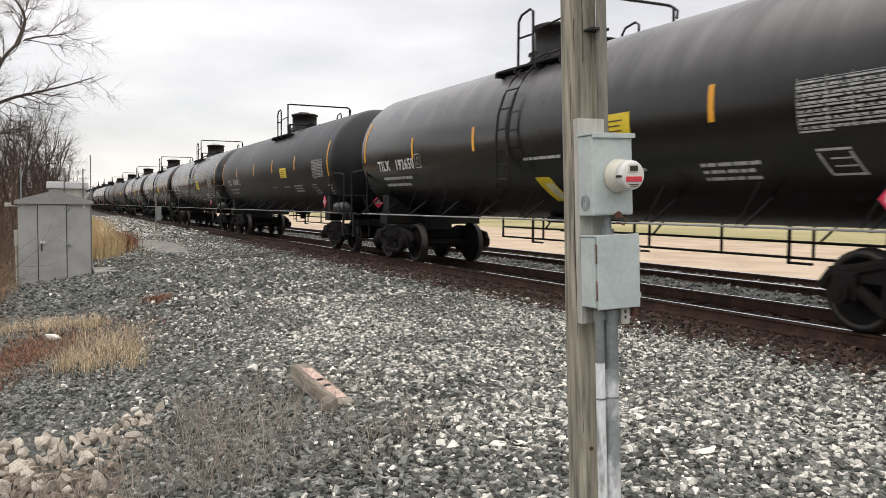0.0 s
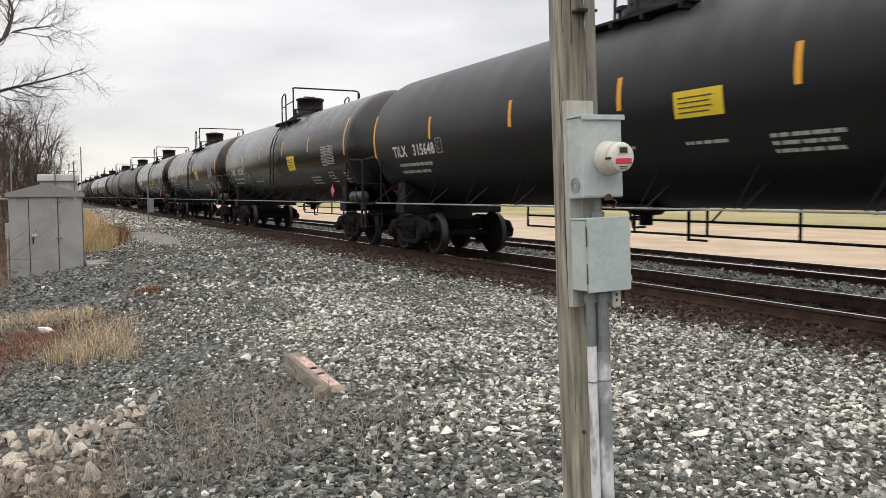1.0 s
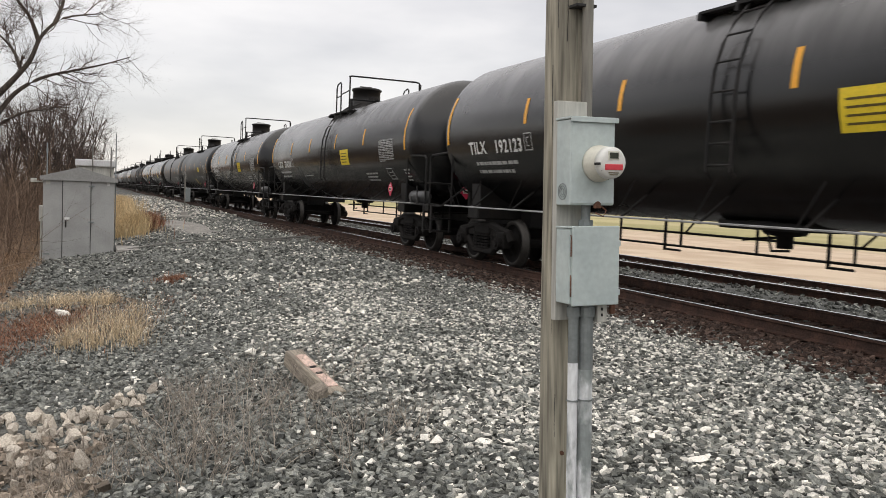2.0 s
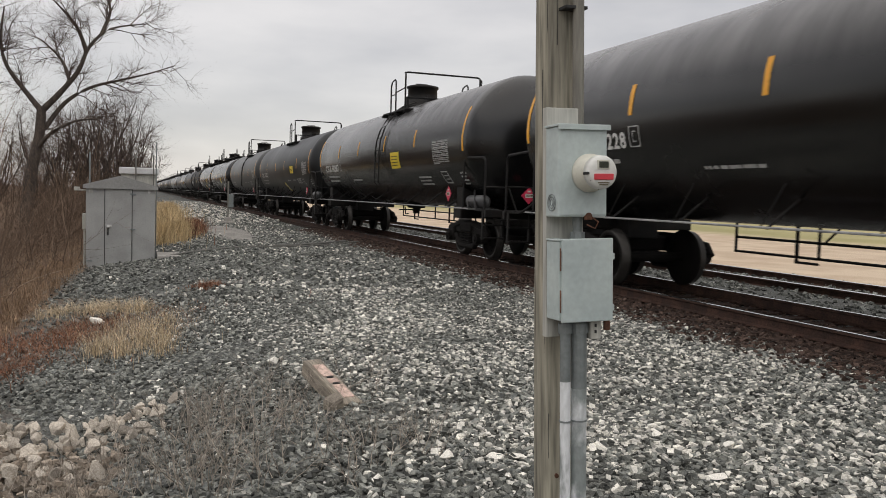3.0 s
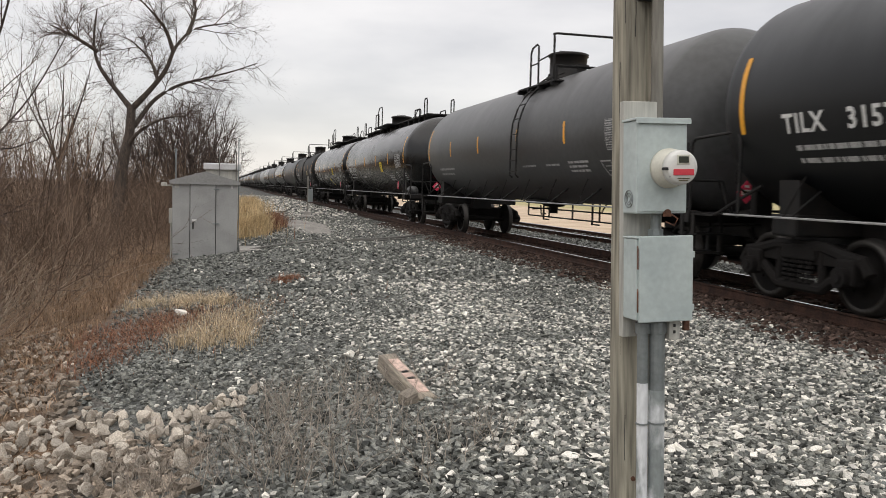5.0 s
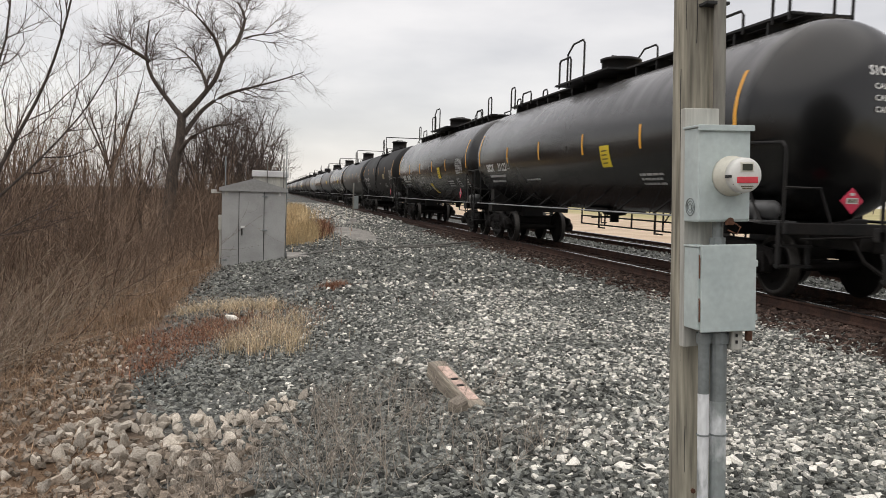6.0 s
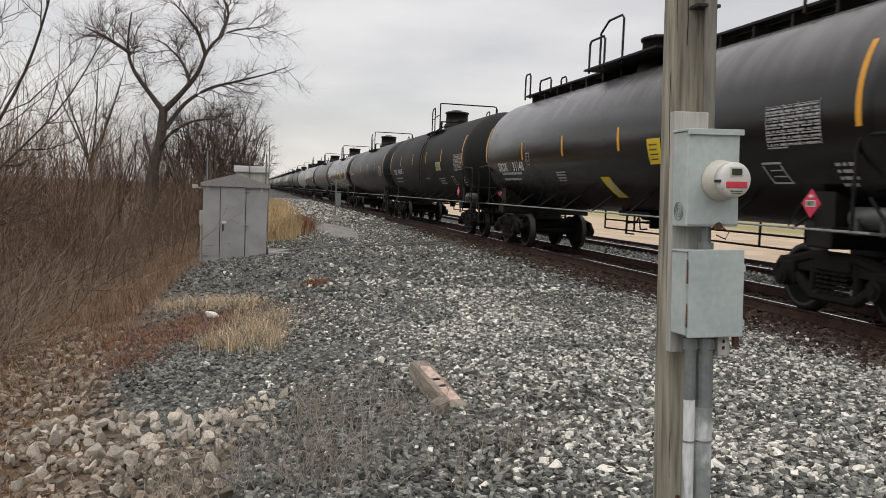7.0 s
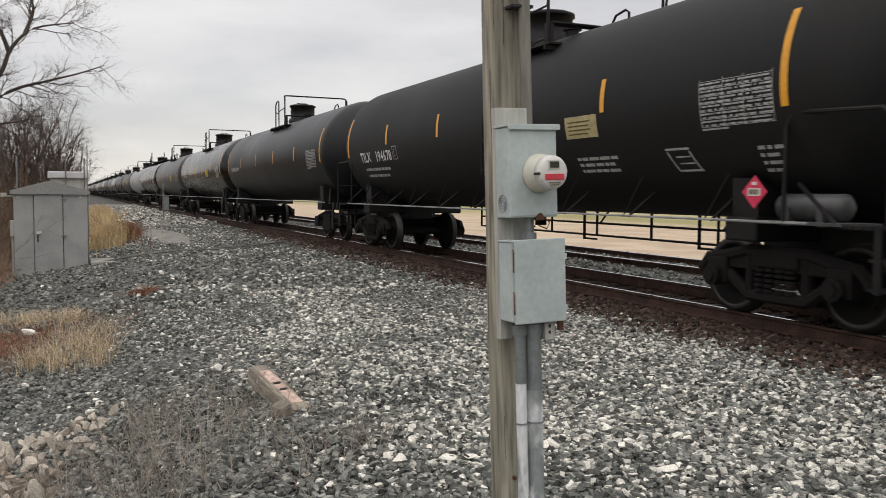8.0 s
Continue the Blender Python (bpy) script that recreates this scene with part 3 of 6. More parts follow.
def long_walkway_mesh(length):
    bm = bmesh.new()
    z, h = ZC + R + 0.12, length / 2 - 0.2
    for x in (-0.42, -0.14, 0.14, 0.42):
        box(bm, (x - 0.12, -h, z), (x + 0.12, h, z + 0.04))
    k = int(h)
    for i in range(-k, k + 1):
        box(bm, (-0.5, i - 0.03, z - 0.2), (0.5, i + 0.03, z))
    return mesh_of(bm, "top_walkway", "frame_black")


def hoop_paths(length):
    """Grab hoops at the walkway's ends and beside the dome: the bent tubes' centre lines."""
    z, h = ZC + R + 0.14, length / 2 - 0.25
    out = []
    for s in (-1, 1):
        for y in (h, h - 1.3):
            tall = 0.62 if y == h else 0.30
            wide = 0.45 if y == h else 0.9
            for x in (-0.55, 0.55):
                out.append([(x, s * y, z - 0.1), (x, s * y, z + tall - 0.08), (x, s * (y - 0.08), z + tall), (x, s * (y - wide + 0.08), z + tall), (x, s * (y - wide), z + tall - 0.08),
                            (x, s * (y - wide), z - 0.1)])
        x = s * 0.95
        out.append([(x, 1.75, z - 0.1), (x, 1.75, z + 0.55), (x, 1.68, z + 0.62), (x, 1.0, z + 0.62), (x, 0.92, z + 0.55), (x, 0.92, z - 0.1)])
        out.append([(x, 1.15, z - 0.1), (x, 1.15, z + 0.7), (x, 0.75, z + 0.9), (x, 0.1, z + 0.9), (x, 0.0, z + 0.82), (x, 0.0, z - 0.1)])
    return out


def hoop_mesh(path):
    bm = bmesh.new()
    pipe(bm, path, 0.025)
    return mesh_of(bm, "grab_hoop", "frame_black")


def dome_deck_mesh():
    bm = bmesh.new()
    z = ZC + R + 0.14
    box(bm, (-1.0, -1.6, z - 0.03), (1.0, 1.95, z + 0.01))
    return mesh_of(bm, "dome_deck", "frame_black")


def ladder_mesh(side):
    bm = bmesh.new()
    rail = [(-R - 0.03, 1.70), (-R - 0.1, 1.76), (-R - 0.1, 2.3)] + [(-(R + 0.1) * math.cos(a), ZC + (R + 0.1) * math.sin(a)) for a in (radians(d) for d in range(0, 75, 12))]
    for y in (-0.21, 0.21):
        pipe(bm, [(x * side, y, z) for x, z in rail], 0.022)
    steps = [(-R - 0.1, z) for z in (1.84, 2.1, 2.36)] + [(-(R + 0.1) * math.cos(a), ZC + (R + 0.1) * math.sin(a)) for a in (radians(d) for d in range(2, 70, 13))]
    for x, z in steps:
        pipe(bm, [(x * side, -0.21, z), (x * side, 0.21, z)], 0.014)
    return mesh_of(bm, "ladder", "frame_black")


def side_rail_mesh(length):
    """The pipe along the lower side with its hangers and raking braces."""
    bm = bmesh.new()
    h = length / 2 + 0.3
    x, z = -1.46, 1.14
    pipe(bm, [(x, -h, z), (x, h, z)], 0.015)
    return mesh_of(bm, "side_rail", "steel_edge")


def brace_mesh(length):
    bm = bmesh.new()
    h = length / 2
    for k in range(9):
        y = -h + 1.1 + k * (length - 2.2) / 8
        rod(bm, (-1.46, y + 0.12, 1.13), (-1.36, y - 0.16, 1.66), 0.011, 5)
        rod(bm, (-1.46, y, 1.13), (-1.0, y, 1.48), 0.02, 5)
        rod(bm, (1.46, y, 1.13), (1.0, y, 1.48), 0.02, 5)
    pipe(bm, [(1.46, -h, 1.14), (1.46, h, 1.14)], 0.026)
    return mesh_of(bm, "side_bracing", "frame_black")


def under_rods_mesh(length):
    bm = bmesh.new()
    a = length / 2 - 2.3
    for z in (0.62, 0.86):
        pipe(bm, [(1.30, -a, z), (1.30, a, z)], 0.022)
    for k in range(7):
        y = -a + 2 * a * k / 6
        rod(bm, (1.30, y, 0.60), (1.30, y, 1.2), 0.025, 6)
        if k % 2:
            rod(bm, (1.30, y + 0.45, 0.52), (1.30, y + 0.45, 1.2), 0.03, 6)
            rod(bm, (1.30, y + 0.45, 0.54), (1.30, y, 0.54), 0.02, 6)
            rod(bm, (1.30, y - 0.5, 1.2), (1.30, y - 0.1, 0.86), 0.02, 6)
    return mesh_of(bm, "under_rod_frame", "frame_black")


def outlet_mesh():
    bm = bmesh.new()
    z = ZC - R
    lathe(bm, [(z - 0.30, 0.07), (z - 0.30, 0.11), (z - 0.14, 0.11), (z - 0.12, 0.26), (z - 0.02, 0.34), (z + 0.06, 0.50)], 16, "z")
    box(bm, (-0.5, -0.75, z - 0.06), (0.5, 0.75, z + 0.05), 0.03)
    rod(bm, (-0.5, 0.25, z - 0.2), (0.2, 0.25, z - 0.16), 0.02)
    pipe(bm, [(-0.4, -0.1, z - 0.1), (-0.42, -0.2, z - 0.32), (-0.42, -0.5, z - 0.30)], 0.018)
    return mesh_of(bm, "outlet_valve", "frame_black")


def stub_sill_mesh():
    """Draft sill at one end; the car's end points to -y, the shell starts at y = 0."""
    bm = bmesh.new()
    box(bm, (-0.30, -1.32, 0.76), (0.30, 1.45, 1.12), 0.02)
    return mesh_of(bm, "stub_sill", "frame_black")


def body_bolster_mesh():
    bm = bmesh.new()
    box(bm, (-1.30, 0.55, 0.90), (1.30, 1.05, 1.18), 0.03)
    return mesh_of(bm, "body_bolster", "frame_black")


def end_sill_mesh():
    bm = bmesh.new()
    box(bm, (-1.47, -1.34, 0.98), (1.47, -1.24, 1.14), 0.01)
    return mesh_of(bm, "end_sill", "frame_black")


def saddle_mesh(s):
    """The cradle plate between the bolster and one flank of the shell."""
    bm = bmesh.new()
    vs = [bm.verts.new((s * x, y, z)) for y in (0.6, 1.0) for x, z in ((0.25, 1.0), (1.22, 1.1), (1.24, 1.62), (0.5, 1.30))]
    for q in ((0, 1, 2, 3), (4, 5, 6, 7), (0, 1, 5, 4), (1, 2, 6, 5), (2, 3, 7, 6), (3, 0, 4, 7)):
        bm.faces.new([vs[i] for i in q])
    return mesh_of(bm, "saddle", "frame_black")


def end_platform_mesh():
    bm = bmesh.new()
    for k in range(6):
        box(bm, (-1.44, -1.26 + 0.11 * k, 1.10), (1.44, -1.17 + 0.11 * k, 1.13))
    for s in (-1, 1):
        for z in (0.52, 0.80):
            box(bm, (s * 1.20 - 0.24, -1.22, z), (s * 1.20 + 0.24, -1.02, z + 0.03))
        for x in (0.97, 1.43):
            box(bm, (s * x - 0.02, -1.16, 0.50), (s * x + 0.02, -1.08, 1.12))
        rod(bm, (s * 1.4, -0.62, 1.12), (s * 1.15, 0.1, 1.55), 0.025, 6)
    return mesh_of(bm, "end_platform", "frame_black")


def end_rail_mesh(side):
    """The looped handrail along one side of the end platform."""
    bm = bmesh.new()
    x = side * 1.45
    pipe(bm, [(x, 0.02, 1.1), (x, 0.02, 2.12), (x, -0.02, 2.22), (x, -0.12, 2.28), (x, -1.12, 2.24), (x, -1.20, 2.18), (x, -1.22, 2.08), (x, -1.22, 1.1)], 0.024, 8)
    pipe(bm, [(x, -1.22, 1.62), (side * 0.9, -1.22, 1.62), (side * 0.7, -1.22, 1.12)], 0.02, 6)
    return mesh_of(bm, "end_handrail", "frame_black")


def coupler_mesh():
    bm = bmesh.new()
    box(bm, (-0.09, -1.62, 0.74), (0.09, -1.2, 0.94), 0.02)
    box(bm, (-0.16, -1.78, 0.66), (0.10, -1.58, 1.0), 0.04)
    box(bm, (0.04, -1.74, 0.72), (0.16, -1.50, 0.96), 0.03)
    pipe(bm, [(-0.35, -1.25, 0.88), (-0.32, -1.45, 0.62), (-0.2, -1.7, 0.45), (-0.1, -1.84, 0.5)], 0.03)
    rod(bm, (-1.3, -1.4, 0.92), (-0.1, -1.5, 0.98), 0.015, 6)
    return mesh_of(bm, "coupler", "truck")


def reservoir_mesh():
    bm = bmesh.new()
    lathe(bm, [(-0.56, 0.02), (-0.54, 0.09), (-0.49, 0.145), (0.30, 0.145), (0.35, 0.09), (0.37, 0.02)], 20)
    bmesh.ops.translate(bm, verts=bm.verts, vec=(-1.14, 0, 1.30))
    box(bm, (-1.30, -0.35, 1.10), (-0.95, -0.27, 1.30))
    box(bm, (-1.30, 0.10, 1.10), (-0.95, 0.18, 1.30))
    box(bm, (-1.47, -0.72, 1.12), (-0.9, 0.5, 1.15))
    return mesh_of(bm, "air_reservoir", "tank_grey")


def brake_wheel_mesh():
    bm = bmesh.new()
    pts = [(0.28 * math.cos(a) + 0.55, -1.0, 1.72 + 0.28 * math.sin(a)) for a in (2 * math.pi * k / 16 for k in range(17))]
    pipe(bm, pts, 0.018)
    for a in (0.3, 2.4, 4.5):
        rod(bm, (0.55, -1.0, 1.72), (0.55 + 0.28 * math.cos(a), -1.0, 1.72 + 0.28 * math.sin(a)), 0.014, 5)
    rod(bm, (0.55, -1.0, 1.72), (0.55, -0.75, 1.72), 0.03)
    box(bm, (0.40, -0.80, 1.12), (0.70, -0.66, 1.9), 0.02)
    return mesh_of(bm, "brake_wheel", "truck")


WHEEL_R, AXLE = 0.457, 0.89


def side_frame_mesh():
    """A cast truck side: arched top member, bowed tension member, journal pedestals and the spring nest."""
    bm = bmesh.new()
    top = [(-1.22, 0.50), (-1.10, 0.66), (-0.80, 0.70), (-0.45, 0.78), (0.45, 0.78), (0.80, 0.70), (1.10, 0.66), (1.22, 0.50)]
    pipe(bm, [(0, y, z) for y, z in top], 0.078, 8)
    box(bm, (-0.035, -0.86, 0.56), (0.05, 0.86, 0.74), 0.02)
    pipe(bm, [(0, -0.95, 0.62), (0, -0.42, 0.26), (0, 0.42, 0.26), (0, 0.95, 0.62)], 0.075, 8)
    for s in (-1, 1):
        pipe(bm, [(0, s * 0.42, 0.26), (0, s * 0.40, 0.76)], 0.06, 8)
        box(bm, (-0.10, s * AXLE - 0.16, 0.36), (0.10, s * AXLE + 0.16, 0.68), 0.03)
        rod(bm, (-0.19, s * AXLE, 0.457), (0.0, s * AXLE, 0.457), 0.125, 16)
        rod(bm, (-0.22, s * AXLE, 0.457), (-0.18, s * AXLE, 0.457), 0.07, 10)
    for y in (-0.22, -0.07, 0.08, 0.23):
        for k in range(5):
            rod(bm, (-0.03, y, 0.32 + k * 0.06), (-0.03, y, 0.355 + k * 0.06), 0.066, 10)
    box(bm, (-0.08, -0.34, 0.60), (0.2, 0.34, 0.80), 0.03)
    return mesh_of(bm, "side_frame", "truck")


def plain_side_frame_mesh():
    """The same truck side for cars that stay far off."""
    bm = bmesh.new()
    pipe(bm, [(0, y, z) for y, z in ((-1.22, 0.50), (-1.0, 0.68), (-0.45, 0.78), (0.45, 0.78), (1.0, 0.68), (1.22, 0.50))], 0.085, 4)
    pipe(bm, [(0, -0.95, 0.62), (0, -0.42, 0.26), (0, 0.42, 0.26), (0, 0.95, 0.62)], 0.08, 4)
    for s in (-1, 1):
        box(bm, (-0.16, s * AXLE - 0.16, 0.36), (0.10, s * AXLE + 0.16, 0.68))
    box(bm, (-0.08, -0.36, 0.30), (0.1, 0.36, 0.78))
    return mesh_of(bm, "side_frame", "truck")


def wheel_mesh(n):
    """One axle with its two wheels, turning about x."""
    bm = bmesh.new()
    rod(bm, (-0.95, 0, 0), (0.95, 0, 0), 0.08, 12)
    for s in (-1, 1):
        x = s * 0.75
        pr = [(x - s * 0.10, 0.30), (x - s * 0.085, WHEEL_R + 0.028), (x - s * 0.055, WHEEL_R + 0.028), (x - s * 0.04, WHEEL_R + 0.002), (x + s * 0.07, WHEEL_R), (x + s * 0.07, 0.375),
              (x + s * 0.025, 0.36), (x + s * 0.015, 0.16), (x + s * 0.07, 0.15), (x + s * 0.07, 0.06)]
        lathe(bm, pr, n, "x", [0, 0, 1, 1, 1, 0, 0, 0, 0])
        for k in range(3):
            a = 2 * math.pi * k / 3
            rod(bm, (x + s * 0.02, 0.26 * math.cos(a), 0.26 * math.sin(a)), (x + s * 0.045, 0.26 * math.cos(a), 0.26 * math.sin(a)), 0.022, 6)
    return mesh_of(bm, "wheelset", ["wheel", "tread"])


def bolster_mesh():
    bm = bmesh.new()
    box(bm, (-1.0, -0.2, 0.52), (1.0, 0.2, 0.80), 0.04)
    rod(bm, (0, 0, 0.78), (0, 0, 0.92), 0.2, 16)
    for s in (-1, 1):
        box(bm, (-0.9, s * 0.36 - 0.05, 0.40), (0.9, s * 0.36 + 0.05, 0.52), 0.02)
        box(bm, (-0.82, s * 0.40 - 0.03, 0.36), (-0.68, s * 0.40 + 0.03, 0.62), 0.01)
    return mesh_of(bm, "truck", "truck")


CARS = []
WHEELS = []


def tank_car(centre, length, mat, mark="", long_walk=False, sign="", diag=False, panel=True, near=True, label=""):
    """One tank car. centre: its place along the track at 0 s; its front end points to -y."""
    car = thing("tank_car", pose(TRACK_X, centre, RAIL_Z), label, "tank car", "tank cars of the passing freight train")
    CARS.append((car, centre))
    h = length / 2
    flip = pose(0, 0, 0, 0, 0, 180)
    own = OWN.get(mark or mat, {})
    dome_y = own.get("dome", 0.0)

    def add(name, key, make, m=None, tag=""):
        return put(name, cached(key, make), car, m, tag)

    add("tank", ("tank", length, mat), lambda: tank_mesh(length, mat, 64 if near else 32))
    if long_walk:
        add("top_walkway", ("walk", length), lambda: long_walkway_mesh(length))
        add("dome_deck", "deck", dome_deck_mesh)
        for k, path in enumerate(hoop_paths(length)):
            add("grab_hoop", ("hoop", length, k), lambda: hoop_mesh(path))
    else:
        add("top_platform", "platform", short_platform_mesh, pose(0, dome_y, 0))
        add("platform_railing", "railing", short_railing_mesh, pose(0, dome_y, 0))
        add("grab_rail", "grab", grab_rail_mesh, pose(0, dome_y, 0))
    add("manway_housing", "dome", dome_mesh, pose(0, dome_y, 0))
    for y in (-0.85, 0.8):
        add("relief_valve", "valve", valve_mesh, pose(0, dome_y + y, 0))
    add("side_rail", ("rail", length), lambda: side_rail_mesh(length), None, "pale worn steel rail under the shell")
    for end in (pose(0, -h, 0), pose(0, h, 0) @ flip):
        add("stub_sill", "sill", stub_sill_mesh, end)
        add("body_bolster", "body_bolster", body_bolster_mesh, end)
        add("end_sill", "end_sill", end_sill_mesh, end)
        for side in (-1, 1):
            add("saddle", ("saddle", side), lambda: saddle_mesh(side), end)
        add("end_platform", "endp", end_platform_mesh, end)
        add("coupler", "coupler", coupler_mesh, end)
        if near:
            for side in (-1, 1):
                add("end_handrail", ("endr", side), lambda: end_rail_mesh(side), end)
    inset = 0.8 if length > 15 else 0.5
    for y in (-h + inset, h - inset):
        truck = add("truck", "bolster", bolster_mesh, pose(0, y, 0))
        for s in (-1, 1):
            put("side_frame", cached(("frame", near), side_frame_mesh if near else plain_side_frame_mesh), truck, pose(s * 1.0, 0, 0, 0, 0, 0 if s < 0 else 180))
            w = put("wheelset", cached(("wheel", near), lambda: wheel_mesh(36 if near else 14)), truck, pose(0, s * AXLE, WHEEL_R))
            if near:
                WHEELS.append((w, s * AXLE))
    z_small, z_big = own.get("strip_z", (2.47, 2.33))
    for k, y in enumerate(own.get("strips", [length * k / 5 for k in range(6)])):
        tall, z0 = (1.04, z_big) if k in (0, 5) else (0.46, z_small)
        add("reflective_strip", ("strip", k in (0, 5), z0), lambda: strip_mesh(tall, z0), pose(0, -h + y, 0), "orange reflective strip")
    if panel:
        add("data_panel", "panel", lambda: data_panel_mesh(0.56, 1.12, 2.18), pose(0, -h + own.get("panel", 1.6), 0))
    if sign:
        mats = {"yellow": ["yellow_sign", "sign_ink"], "dirty": ["dirty_sign", "sign_ink"]}[sign.split()[0]]
        w, tall, z0, y = own.get("notice", (0.84, 0.36, 2.27, 4.95))
        add("yellow_notice", ("sign", sign, w, z0), lambda: sign_mesh(w, tall, z0, 0, mats), pose(0, -h + y, 0))
    if not near:
        add("marking", "far_marks", lambda: bars_mesh(1, 1.8, 0.2, 0.16, 2.36, 2), pose(0, h - 0.8, 0))
        return car
    add("side_bracing", ("brace", length), lambda: brace_mesh(length))
    add("under_rod_frame", ("rods", length), lambda: under_rods_mesh(length))
    add("outlet_valve", "outlet", outlet_mesh)
    add("air_reservoir", "reservoir", reservoir_mesh, pose(0, -h, 0), "grey air reservoir")
    add("brake_wheel", "brake", brake_wheel_mesh, pose(0, h, 0) @ flip)
    for s in () if long_walk or mat == "tank_dusty" else (-1, 1):
        add("ladder", ("ladder", s), lambda: ladder_mesh(-s), pose(0, dome_y - 0.75, 0))
    add("capacity_sticker", "sticker", frame_sticker_mesh, pose(0, -h + own.get("sticker", 1.9), 0))
    add("hazard_placard", "placard", placard_mesh, pose(-1.50, -h + own.get("placard", 0.4), 1.46), "red and white diamond placard")
    add("hazard_placard", "placard", placard_mesh, pose(-0.45, -h - 1.28, 1.46, 0, 0, 90), "red and white diamond placard")
    for k, (rows, w, pitch, thick, z, y) in enumerate(own.get("bars", [(3, 1.0, 0.085, 0.05, 1.98, 3.55), (1, 0.85, 0.1, 0.045, 1.95, 6.3), (1, 0.75, 0.1, 0.045, 1.95, 4.8)])):
        stencil_bars(car, rows, w, pitch, thick, z, -h + y, k + rows)
    stencil_bars(car, 4, 0.36, 0.08, 0.045, 1.93, -h + 0.5, 4)
    stencil_bars(car, 2, 1.75, 0.15, 0.07, 1.98, h - 1.1, 8)
    if diag:
        add("cream_notice", "diag", lambda: slant_mesh(), pose(0, -h + 7.55, 0))
    if mark:
        words, at = mark.split(), h - 0.93
        put("marking", side_text(words[0], 0.335, at, own.get("mark_z", 2.20)), car)
        wide = max(v[0] for v in writing(words[1], 0.335)[0])
        put("marking", side_text(words[1], 0.335, at - 2.22 + wide, own.get("mark_z", 2.20)), car)
        add("data_box", "cbox", lambda: c_box_mesh(), pose(0, -h + own.get("box", length - 3.25), 0))
        put("head_marking", head_text(length, words[0], 0.20, 0.05, ZC + 0.62), car)
        put("head_marking", head_text(length, words[1], 0.20, 0.60, ZC + 0.62), car)
        for k in range(3):
            put("head_stencil", head_text(length, "CAPY", 0.115, 0.12, ZC + 0.42 - 0.17 * k), car)
            for x0, x1 in ((0.52, 0.80), (0.84, 0.98)):
                bm = bmesh.new()
                z0 = ZC + 0.42 - 0.17 * k
                bm.faces.new([bm.verts.new(head_point(length, x, z)) for x, z in ((x0, z0), (x1, z0), (x1, z0 + 0.075), (x0, z0 + 0.075))])
                part("head_stencil", bm, "bar_paint", car)
    return car


def c_box_mesh():
    bm = bmesh.new()
    for u, v, w, h in ((0, 0, 0.28, 0.02), (0, 0.32, 0.28, 0.02), (0, 0, 0.02, 0.34), (0.26, 0, 0.02, 0.34), (0.09, 0.08, 0.02, 0.18), (0.09, 0.08, 0.1, 0.02), (0.09, 0.24, 0.1, 0.02)):
        side_patch(bm, -u, 2.20 + v * 0.9, w * 0.9, h * 0.9, 0, 0.006, 3)
    return mesh_of(bm, "data_box", "bar_paint")


